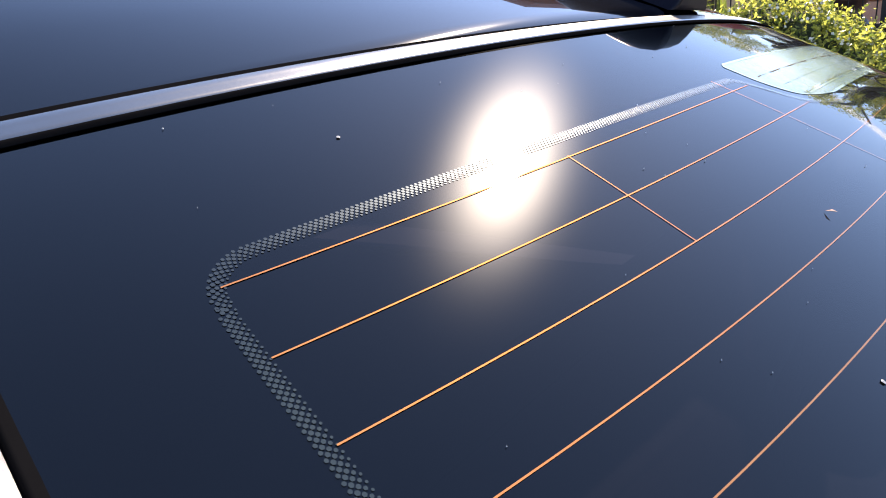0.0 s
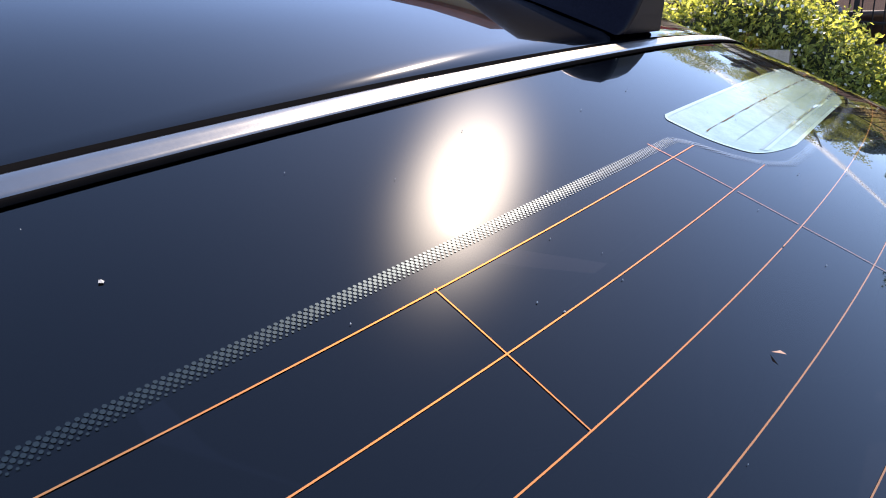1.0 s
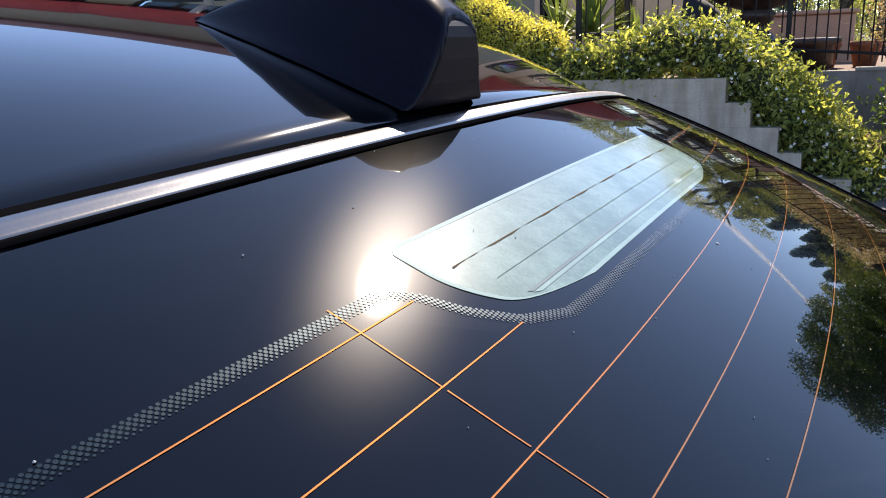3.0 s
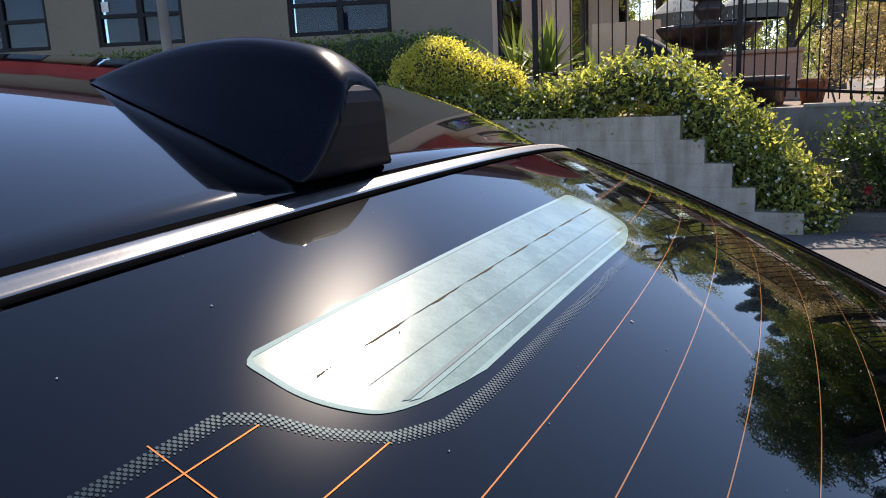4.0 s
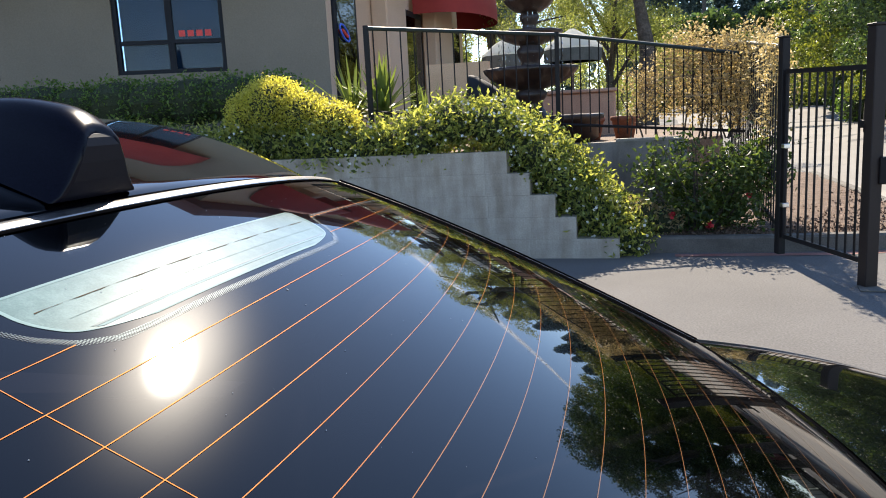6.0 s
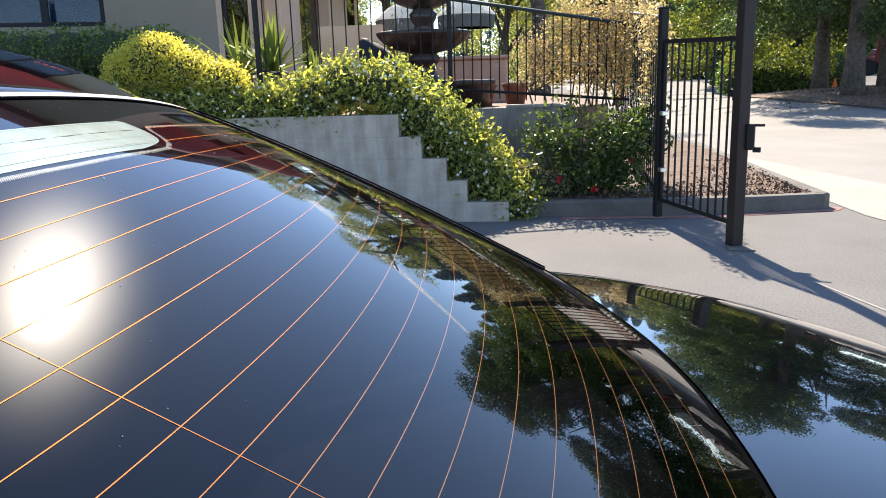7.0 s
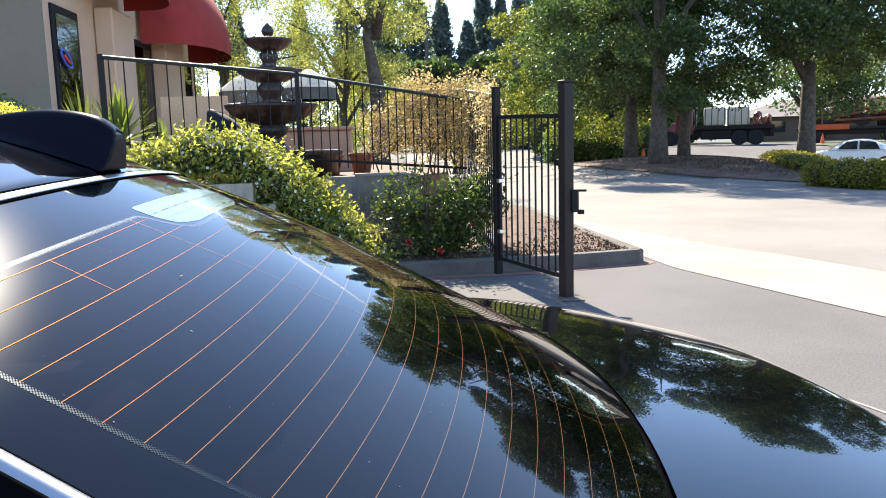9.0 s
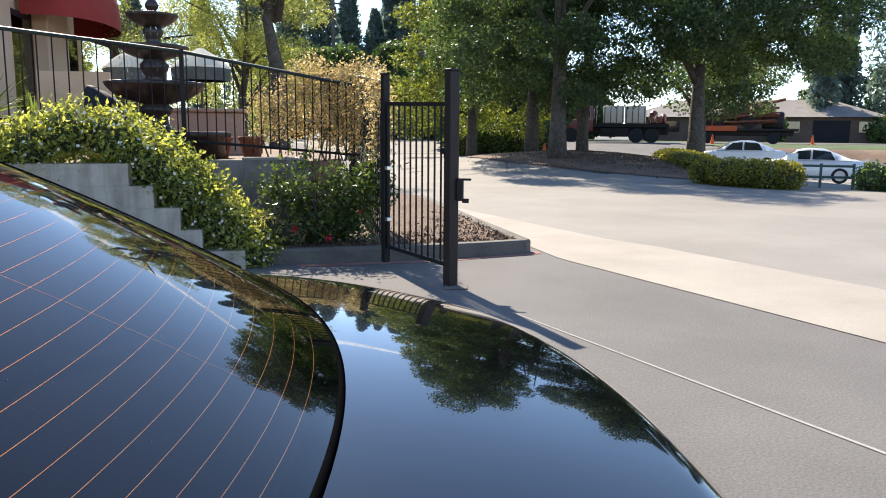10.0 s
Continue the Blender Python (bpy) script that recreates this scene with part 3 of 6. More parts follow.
# shark-fin aerial
def fin():
    """A tapering hump on a broad foot, hollowed behind."""
    secs = []
    N = 24
    prof = ((-1.0, 0.0), (-0.97, 0.035), (-0.90, 0.075), (-0.66, 0.28), (-0.48, 0.55), (-0.35, 0.80), (-0.24, 0.93), (-0.12, 0.985), (0, 1.0))
    full = (1.0, 0.97, 0.93, 0.82, 0.72, 0.60, 0.46, 0.24, 0.0)
    for i in range(N + 1):
        s = i / N
        x = -0.190 + 0.166 * s
        crest = 1.4575 + 0.0165 * math.sin(min(1.0, s / 0.62) * math.pi / 2) - 0.0132 * max(0.0, (s - 0.62) / 0.38) ** 2 - 0.006 * max(0.0, (s - 0.90) / 0.10) ** 2
        w = 0.002 + 0.0385 * math.sin(s * math.pi / 2) ** 0.85
        zb = roof_z(x, 0) + 0.001
        h = max(0.001, crest - zb)
        ring = []
        rear = max(0.0, (s - 0.55) / 0.45)
        half = [(a + (-g - a) * 0.42 * ramp01((s - 0.35) / 0.65), b) for (a, b), g in zip(prof, full)]
        for a, b in half + [(-a, b) for a, b in half[-2::-1]]:
            ring.append((x + rear * (0.0115 * b ** 0.7 - 0.006 * b ** 8), CY + 0.010 + a * w, zb + h * b))
        secs.append(ring)
    last, z0 = secs[-1], secs[-1][0][2]
    for out, shrink in ((0.0016, 0.97), (0.0026, 0.92), (0.0031, 0.86)):
        secs.append([(p[0] + out, CY + 0.010 + (p[1] - CY - 0.010) * shrink, z0 + (p[2] - z0) * shrink) for p in last])
    N += 3
    n = len(secs[0])
    vs = [p for r in secs for p in r]
    fs = [(i * n + j, i * n + j + 1, (i + 1) * n + j + 1, (i + 1) * n + j) for i in range(N) for j in range(n - 1)]
    fs.append(tuple(range(n)))
    back = secs[-1], [(j, n - 1 - j, n - 2 - j, j + 1) for j in range(n // 2)]
    return (vs, fs), back


hull, back_ = fin()
aerial = put("aerial_fin", hull, M_FIN, car, "dark blue-black shark-fin aerial", True)
put("back_plate", back_, M_FINBACK, aerial)

# body below the belt line
STN = [  # x, top height at the middle, shoulder half width, shoulder height, waist half width
    (-3.42, 0.52, 0.55, 0.50, 0.62), (-3.35, 0.66, 0.66, 0.62, 0.78), (-3.1, 0.78, 0.72, 0.73, 0.85), (-2.5, 0.90, 0.76, 0.86, 0.88), (-1.7, 0.97, 0.78, 0.93, 0.89),
    (-1.2, 0.97, 0.79, 0.95, 0.89), (-0.4, 0.98, 0.79, 0.99, 0.89), (0.1, 1.00, 0.77, 1.03, 0.89), (0.35, 1.02, 0.745, 1.065, 0.885), (0.47, 1.04, 0.73, 1.08, 0.88)]


def section(x, zt, ws, zs, ww):
    pts = [(0, zt), (ws * 0.5, zt + (zs - zt) * 0.3), (ws * 0.86, zs + 0.002), (ws, zs - 0.025), (ws + (ww - ws) * 0.6, zs - 0.11), (ww, zs - 0.26), (ww, 0.52), (ww - 0.02, 0.34), (ww - 0.06, 0.22)]
    full = [(-a, b) for a, b in pts[::-1]] + pts[1:]
    return [(x, CY + a, b) for a, b in full]


def loft(secs):
    n = len(secs[0])
    vs = [p for s in secs for p in s]
    fs = [(i * n + j, i * n + j + 1, (i + 1) * n + j + 1, (i + 1) * n + j) for i in range(len(secs) - 1) for j in range(n - 1)]
    fs += [tuple(range(n)), tuple((len(secs) - 1) * n + j for j in range(n))[::-1]]
    return vs, fs


put("body", loft([section(*s) for s in STN]), M_PAINT, car, "black body side and bonnet", True)


# boot lid with rolled edges and the rear quarters
def deck_z(x, d):
    X = x - 0.52
    return 1.142 - 0.075 * X - 0.16 * X * X - 0.075 * d * d - 0.10 * d * d * X


def deck_half(x):
    return 0.715 - 0.09 * max(0.0, (x - 0.45) / 0.4) ** 2


def deck_pt(a, v):
    """a: 0..1 along the boot, beyond 1 down the tail; v across, beyond the shoulder down the side."""
    t = abs(v)
    x0 = bottom_edge(0.70 * min(t, 0.93)) + 0.0045
    x = x0 + (0.822 - x0) * min(a, 1.0)
    hw = deck_half(x)
    if t <= 1:
        d, drop = hw * t, 0.012 * max(0.0, (t - 0.85) / 0.15) ** 2
        z = deck_z(x, d) - drop
    else:
        k = t - 1
        d = hw + (0.88 - hw) * math.sin(min(1.0, k) * math.pi / 2) ** 0.9
        z = deck_z(x, hw) - 0.012 - 0.03 * k - 0.27 * k * k - 0.5 * max(0.0, k - 1.0)
    # in plan the tail bows, its corners curving forward
    bow = 0.10 * (d / 0.72) ** 2 + 0.13 * max(0.0, abs(d) / 0.72 - 0.75) ** 2
    x -= bow * min(1.0, a) ** 2
    if a > 1:
        e = a - 1
        x += 0.05 * math.sin(min(1.0, e) * math.pi / 2) + 0.05 * max(0.0, e - 1)
        z -= 0.012 * e + 0.05 * e * e + 0.25 * max(0.0, e - 1)
        z = max(z, 0.3)
    return (x, CY + (d if v >= 0 else -d), z)


AA = span(0, 0.94, 20) + [0.97, 1.0, 1.15, 1.3, 1.5, 1.75, 2.0, 2.6, 3.2, 3.9]
VD = span(0, 1, 21) + [1.08, 1.16, 1.26, 1.38, 1.52, 1.68, 1.84, 2.0, 2.5, 3.0]
VD = [-v for v in VD[:0:-1]] + VD
put("boot_lid", sheet(deck_pt, AA, VD), M_PAINT, car, "glossy black boot lid mirroring sky and trees", True)

# cabin sides with dark side windows, pillars, windscreen
for sgn in (-1, 1):
    def side_pt(x, k, out=0.0):
        top_d = 0.535 + 0.015 * min(1.0, max(0.0, -x)) + 0.008 if x < -0.03 else half_width(x) + 0.018
        top_z = (roof_z(x, top_d) - 0.03) if x < -0.03 else glass_z(x, top_d) - 0.012
        if x < -1.2:
            top_z -= (-1.2 - x) * 0.6
        bot_d, bot_z = 0.775 - 0.10 * max(0, x), 0.99 + 0.14 * max(0.0, x)
        e = k ** 0.8
        d = top_d + (bot_d - top_d) * (e + 0.12 * math.sin(math.pi * k)) + out
        return (x, CY + sgn * d, top_z + (bot_z - top_z) * k)
    put("cabin_side", sheet(side_pt, span(-1.75, 0.5, 40), span(0, 1, 9)), M_PAINT, car, "black roof pillar and door frame", True)
    put("side_window", sheet(lambda x, k: side_pt(x, 0.14 + 0.78 * k, 0.004), span(-0.62, -0.12, 10), span(0, 1, 7)), M_SIDEGLASS, car, "", True)
    put("side_window", sheet(lambda x, k: side_pt(x, 0.14 + 0.78 * k, 0.004), span(-1.42, -0.70, 12), span(0, 1, 7)), M_SIDEGLASS, car, "", True)
    put("tail_lamp", moved(block(-0.06, 0.06, -0.16, 0.16, -0.06, 0.06, 0.02, 2), pose(0.83, CY + sgn * 0.62, 0.86, 0, 0, -sgn * 24)), M_LAMP_RED, car, "red tail lamp", True)
    put("head_lamp", moved(block(-0.10, 0.10, -0.18, 0.18, -0.06, 0.06, 0.03, 2), pose(-3.27, CY + sgn * 0.58, 0.66, 0, 0, sgn * 22)), M_LAMP_CLEAR, car, "clear head lamp", True)
    put("door_mirror", moved(block(-0.06, 0.06, -0.10, 0.10, -0.06, 0.06, 0.03, 2), pose(-1.45, CY + sgn * 0.98, 1.04)), M_PAINT, car, "", True)
    for wx in (0.02, -2.62):
        wheel = thing("wheel", "", "")
        wheel.parent = car
        wheel.matrix_local = pose(wx, CY + sgn * 0.80, 0.32, 90, 0, 0)
        put("tyre", lathe([(0.22, -0.10), (0.29, -0.105), (0.315, -0.08), (0.32, 0.0), (0.315, 0.08), (0.29, 0.105), (0.22, 0.10)], 32), M_TYRE, wheel, "", True)
        put("rim", join(lathe([(0.225, -0.08), (0.23, 0.0), (0.225, 0.08)], 32), lathe([(0.05, -0.09), (0.06, -0.05), (0.05, 0.09)], 16),
                        *[moved(block(0.05, 0.225, -0.018, 0.018, -0.09, 0.09, 0.006), pose(0, 0, 0, 0, 0, a * 36)) for a in range(10)]), M_RIM, wheel)
        for key in ("label", "category"):
            if key in wheel:
                del wheel[key]
put("windscreen", sheet(lambda u, v: (-1.50 - 0.62 * u + 0.10 * v * v * (1 - u) + 0.12 * v * v * u, CY + v * (0.53 + 0.17 * u), roof_z(-1.5, 0) - 0.005 - 0.49 * u - 0.03 * v * v), span(0, 1, 12), span(-1, 1, 15)), M_SIDEGLASS, car, "", True)
put("rear_bumper", join(block(0.74, 0.90, CY - 0.72, CY + 0.72, 0.36, 0.60, 0.05, 3)), M_PAINT, car, "", True)
put("parcel_shelf", block(0.05, 0.50, CY - 0.56, CY + 0.56, 1.035, 1.06, 0.008), M_FABRIC, car, "dark cloth parcel shelf")
put("rear_seat", moved(block(-0.10, 0.06, -0.58, 0.58, -0.35, 0.18, 0.05, 3), pose(-0.05, CY, 0.98, 0, -14, 0)), M_FABRIC, car, "", True)
for dy in (-0.34, 0.36):
    put("headrest", moved(block(-0.05, 0.05, -0.13, 0.13, -0.09, 0.09, 0.035, 3), pose(0.06, CY + dy, 1.17, 0, -10, 0)), M_FABRIC, car, "grey cloth headrest behind the glass", True)
# dust specks and a crumb on the glass
sv, sf = [], []
for i in range(260):
    u, v = random.random(), random.uniform(-0.95, 0.95)
    px_, py_, pz_ = glass_pt(u, v, 0.0004)
    r_ = 0.00035 * random.uniform(0.5, 1.0) ** 2 * (2.2 if i % 23 == 0 else 1.0)
    n_ = len(sv)
    for a in range(5):
        sv.append((px_ + r_ * math.cos(a * 1.257), py_ + r_ * math.sin(a * 1.257) * random.uniform(0.7, 1.6), glass_z(px_ + r_ * math.cos(a * 1.257), py_ - CY) + 0.0003))
    sv.append((px_, py_, pz_ + 0.0003))
    sf += [(n_ + a, n_ + (a + 1) % 5, n_ + 5) for a in range(5)]
dust_ = put("dust", (sv, sf), plain_mat("pale_dust", (0.45, 0.44, 0.42), rough=0.9), window, "pale specks of dust on the glass")
tagged(dust_, "pale specks of dust on the glass", "", "", "stuff")

put("leaf_crumb", moved(([(0, 0, 0), (0.002, 0.0008, 0.0006), (0.0038, 0.0, 0.0001), (0.0018, -0.0006, 0.0004)], [(0, 1, 2, 3)]), Matrix.Translation(on_glass(0.1140, -0.283, 0.0004))),
    plain_mat("dry_crumb", (0.75, 0.45, 0.30)), car, "dry crumb lying on the glass")

# ---- ground ----
def ground_z(x, y):
    mound = 0.72 * math.exp(-((x - 13) / 6.5) ** 2 - ((y - 29) / 6.5) ** 2)
    dip = -0.78 * math.exp(-((x - 25) / 9) ** 2 - ((y - 27) / 9) ** 2)
    r, az = math.hypot(x, y), math.atan2(x, y)
    rise = 0.64 * max(ramp01((y - 44) / 9), ramp01((r - 46.0) / 2.5) * ramp01((az - 0.50) / 0.06) * ramp01((1.05 - az) / 0.1))
    bank = 0.55 * ramp01((y - 9.5) / 5) * ramp01((1.2 - x) / 2) * ramp01((60 - y) / 10)
    return mound + dip + rise + bank


def drape(x, y, lift):
    return (x, y, ground_z(x, y) + lift)


gx = sorted(set([-420, -250, -140, -80, -50] + [round(v, 2) for v in span(-36, 70, 70)] + [90, 130, 200, 300, 420]))
gy = sorted(set([-420, -250, -140, -80, -50] + [round(v, 2) for v in span(-30, 90, 80)] + [110, 150, 220, 300, 420]))
solo("ground", sheet(lambda x, y: drape(x, y, 0), gx, gy), M_ASPHALT, "grey worn asphalt of the car park", "ground", "structure")


def strip(name, left, right, n, mat, label, category, lift, kind="structure"):
    """A draped band between two plan lines, each a list of points."""
    def along(line, t):
        k = t * (len(line) - 1)
        i = min(int(k), len(line) - 2)
        f = k - i
        return (line[i][0] + (line[i + 1][0] - line[i][0]) * f, line[i][1] + (line[i + 1][1] - line[i][1]) * f)
    def p(t, s):
        a, b = along(left, t), along(right, t)
        return drape(a[0] + (b[0] - a[0]) * s, a[1] + (b[1] - a[1]) * s, lift)
    return solo(name, sheet(p, span(0, 1, n), span(0, 1, 12)), mat, label, category, kind)


APRON_IN = [(3.30, 30.0), (3.32, 14.0), (3.40, 8.6), (3.47, 7.13), (4.09, 4.80), (4.42, 3.52), (5.5, -0.5), (8.5, -11.0)]
APRON_OUT = [(3.30, 30.02), (3.33, 14.0), (4.62, 8.62), (5.0, 7.8), (5.70, 5.35), (6.15, 3.8), (7.4, -0.5), (10.6, -11.0)]
ROAD_OUT = [(7.6, 30.0), (8.3, 25.5), (10.2, 21.2), (11.0, 16.0), (11.5, 11.0), (12.4, 6.0), (14.5, -0.5), (18.0, -11.0)]
strip("concrete_apron", APRON_IN, APRON_OUT, 60, M_APRON, "pale cream concrete apron strip beside the car park", "pavement", 0.006)
strip("road", APRON_OUT, ROAD_OUT, 60, M_CONCRETE, "light grey sunlit concrete drive", "road", 0.005)
strip("road_beyond", [(3.3, 30.02), (3.0, 44), (-6, 52), (-40, 54)], [(7.6, 30.02), (10, 42), (12, 50), (12, 60)], 30, M_CONCRETE, "concrete drive running back to the street", "road", 0.005)
strip("street", [(-80, 52.5), (10, 52.5), (60, 50.5), (140, 45)], [(-80, 61), (10, 61), (60, 58.5), (140, 53)], 60, M_ASPHALT, "grey street behind the trees", "road", 0.02)
strip("side_lot", ROAD_OUT[2:], [(23.5, 39.0), (28, 36), (33, 31), (36, 24), (37, 10), (37, -11)], 40, M_CONCRETE, "light concrete parking lot with tree shade", "road", 0.004)
strip("pavement_joint", [(2.19, 4.75), (2.69, 3.05), (3.02, 1.94), (3.6, 0.0)], [(2.205, 4.755), (2.71, 3.055), (3.045, 1.945), (3.625, 0.0)], 30, M_JOINT, "thin pale joint line in the asphalt", "joint", 0.004)
strip("red_kerb_paint", [(0.6, 7.06), (2.0, 7.12), (3.30, 7.44), (3.42, 7.6)], [(0.6, 7.18), (2.0, 7.24), (3.28, 7.54), (3.34, 7.68)], 30,
      rough_mat("faded_red_paint", (0.36, 0.12, 0.09), (0.42, 0.24, 0.20), scale=3, fine=40, stain=0.4), "faded red paint at the foot of the kerb", "paint", 0.005)

# planted bed with its kerb
KERB = [(0.09, 7.26), (1.60, 7.29), (2.6, 7.42), (3.22, 7.56), (3.30, 7.66), (3.25, 9.5), (3.2, 14.0)]


def kerb_mesh(line, w, h):
    vs, fs = [], []
    prof = [(0, -0.05), (0, h - 0.02), (0.02, h), (w - 0.015, h), (w, h - 0.015), (w, -0.05)]
    for k, (x, y) in enumerate(line):
        a, b = Vector(line[max(0, k - 1)]), Vector(line[min(len(line) - 1, k + 1)])
        d = (b - a).normalized()
        nrm = Vector((-d.y, d.x))
        for o, z in prof:
            vs.append((x + nrm.x * o, y + nrm.y * o, z))
        if k:
            m = len(prof)
            fs += [((k - 1) * m + j, (k - 1) * m + j + 1, k * m + j + 1, k * m + j) for j in range(m - 1)]
    return vs, fs


solo("kerb", kerb_mesh(KERB, 0.15, 0.155), M_KERB, "worn grey concrete kerb round the planted bed", "kerb", "structure")
solo("planted_bed", sheet(lambda u, v: (-0.1 + 3.32 * u, 7.32 + 0.28 * u * u + v * 6.5 * (1 - 0.04 * u), 0.12 + 0.06 * math.sin(3 * u) * v + 0.03 * noise.noise((u * 9, v * 20, 0)) + 0.25 * v * (1 - u)), span(0, 1, 30), span(0, 1, 40)), M_MULCH,
     "dark brown bark mulch of the planted bed", "mulch", "structure")
n_ch = 5000
ch = np.stack([np.random.uniform(-0.05, 3.15, n_ch), 7.42 + 3.5 * np.random.random(n_ch) ** 1.6, np.random.uniform(0.125, 0.16, n_ch)], 1)
ch[:, 1] += 0.25 * (ch[:, 0] / 3.2) ** 2
chips = new("bark_chips", leaf_mesh("bark_chips", ch, np.random.uniform(0.02, 0.06, n_ch), M_MULCH, 0.5))
tagged(chips, "brown bark chips strewn over the bed", "bark chips", "", "stuff")

# ---- stepped block wall ----
wall = tagged(put("retaining_wall", (lambda: prism([(-12.0, 7.012), (-1.00, 7.012), (-1.00, 7.19), (-12.0, 7.19)], 0.0, 1.05))(), M_JOINT), "stepped pale painted concrete-block retaining wall", "wall", "", "structure")
BW = 0.44
bm_mesh = {}


def wall_block(x0, x1, z0, z1):
    key = (round(x1 - x0, 3), round(z1 - z0, 3))
    if key not in bm_mesh:
        v, f = block(0, x1 - x0 - 0.0004, 0, 0.2, 0, z1 - z0 - 0.0008, 0.0009)
        bm_mesh[key] = mesh_of("block", v, f, M_BLOCK)
    o = new("block", bm_mesh[key])
    o.parent = wall
    o.location = (x0, 7.0 + random.uniform(-0.0015, 0.0015), z0)


ENDS = [0.085, -0.32, -0.52, -0.76, -0.98]          # right end of each course, from the ground up
for c in range(5):
    z0 = -0.025 + c * 0.2175
    x1 = ENDS[c]
    k = 0
    first = 0.42 if c == 0 else (BW if c % 2 else BW / 2)
    while x1 > -6.0:
        w_ = first if k == 0 else BW
        wall_block(x1 - w_, x1, z0, z0 + 0.2175)
        x1 -= w_
        k += 1

# the bank behind it and the terrace
solo("terrace", prism([(-14, 7.18), (-1.2, 7.18), (-0.7, 8.8), (0.68, 9.0), (0.9, 9.4), (1.3, 10.2), (1.2, 16), (-14, 20)], 0.0, 1.0), M_DIRT, "brown soil of the raised terrace", "soil", "structure")
solo("slope", ([(-1.2, 7.19, 1.0), (0.25, 7.22, 0.1), (0.45, 8.78, 0.25), (-0.72, 8.78, 1.0)], [(0, 1, 2, 3)]), M_DIRT, "brown soil bank below the terrace", "soil", "structure")
solo("planter_wall", prism([(-0.90, 8.70), (0.79, 8.82), (0.77, 9.0), (-0.90, 8.9)], 0.0, 1.03), M_PLANTER, "grey plastered planter wall under the iron fence", "wall", "structure")
solo("wall_cap", prism([(0.0, 8.74), (0.74, 8.795), (0.72, 9.05), (0.0, 8.98)], 1.032, 1.06), M_APRON, "pale sunlit cap of the planter wall", "wall", "structure")

# hedge in flower along the wall top, running down the steps
hb = []
for x in np.arange(-8.0, -0.9, 0.34):
    top = 1.42 + 0.07 * math.sin(x * 3.1) + (0.10 if x > -1.6 else 0.0)
    hb.append((x, 7.26 + 0.06 * math.sin(x * 5), top - 0.24, 0.30, 0.32, 0.27))
for x, z in ((-0.95, 1.22), (-0.75, 1.08), (-0.62, 0.92), (-0.45, 0.78), (-0.32, 0.62), (-0.16, 0.46), (0.0, 0.32), (0.14, 0.20)):
    hb.append((x, 7.34, z - 0.10, 0.26, 0.30, 0.28))
    hb.append((x + 0.05, 7.62, z - 0.05, 0.26, 0.28, 0.28))
hedge_row = shrub("flowering_hedge", "bright green flowering hedge spilling over the wall", "hedge", hb, 54000, 0.058, M_HEDGE, 1500, M_PETAL, loose=0.055, core=0.70, petal_size=0.62, slim=0.45)
shoots = []
for i in range(420):
    cx, cy, cz, rx, ry, rz = random.choice(hb)
    a, e = random.uniform(0, 6.283), random.uniform(0.1, 1.3)
    d = Vector((math.cos(a) * math.cos(e), math.sin(a) * math.cos(e), math.sin(e)))
    p = Vector((cx + d.x * rx * 0.95, cy + d.y * ry * 0.95, cz + d.z * rz * 0.95))
    for k in range(7):
        shoots.append(p + d * 0.024 * k + Vector((random.uniform(-1, 1), random.uniform(-1, 1), random.uniform(-1, 1))) * 0.014)
sh = new("young_growth", leaf_mesh("young_growth", np.array([tuple(v) for v in shoots]), 0.05 * (0.7 + 0.6 * np.random.random(len(shoots))), M_HEDGE, 0.45))
sh.parent = hedge_row
shrub("golden_shrub", "rounded golden-yellow shrub above the wall", "shrub", [(-3.58, 7.35, 1.60, 0.38, 0.36, 0.34), (-3.22, 7.32, 1.50, 0.30, 0.33, 0.27), (-3.88, 7.4, 1.5, 0.28, 0.35, 0.3), (-2.88, 7.3, 1.42, 0.28, 0.31, 0.22)], 25000, 0.03, M_GOLD, loose=0.02)
shrub("clipped_hedge", "dark green clipped hedge below the windows", "hedge", [(x, 6.95 + 0.42 * (x + 7.0) * 0.3 + 0.9, 1.75, 0.5, 0.45, 0.35 + 0.03 * math.sin(x * 7)) for x in np.arange(-11.0, -3.9, 0.5)], 22000, 0.045, M_DKHEDGE)
rb = []
for i in range(58):
    a, r = random.uniform(0, 6.283), random.random() ** 0.5
    zz = random.uniform(0.16, 1.02)
    wide = 0.46 + 0.26 * zz
    rb.append((0.86 + wide * r * math.cos(a) * 1.05 + 0.12 * zz, 7.90 + 0.36 * r * math.sin(a), zz, random.uniform(0.07, 0.16), random.uniform(0.07, 0.15), random.uniform(0.04, 0.10)))
rose = shrub("rose_bush", "loose dark green rose bush with a few red blooms", "shrub", rb, 6400, 0.062, M_ROSE, core=0.0, loose=0.085, slim=0.5)
for x, y, z in ((0.58, 7.50, 0.34), (1.32, 7.58, 0.52), (0.95, 7.56, 0.22)):
    q = np.array([(x, y, z)] * 9) + np.random.normal(size=(9, 3)) * 0.014
    bl = new("bloom", leaf_mesh("bloom", q, np.full(9, 0.05), M_REDPETAL, 0.9))
    bl.parent = rose
for i in range(14):
    x, e = random.uniform(0.3, 1.4), random.uniform(-0.25, 0.25)
    put("cane", tube([(0.8 + (x - 0.8) * 0.35, 7.85, 0.1), (x, 7.8 + e * 0.4, 0.55), (x + e, 7.75 + e, random.uniform(0.75, 1.12))], [0.012, 0.008, 0.004], 5), M_BARK, rose)
shrub("spent_shrub", "thin brownish shrub at the foot of the bank", "shrub", [(0.25, 7.6, 0.3, 0.26, 0.24, 0.22), (0.5, 7.65, 0.25, 0.22, 0.2, 0.18)], 1100, 0.045, M_VINE)

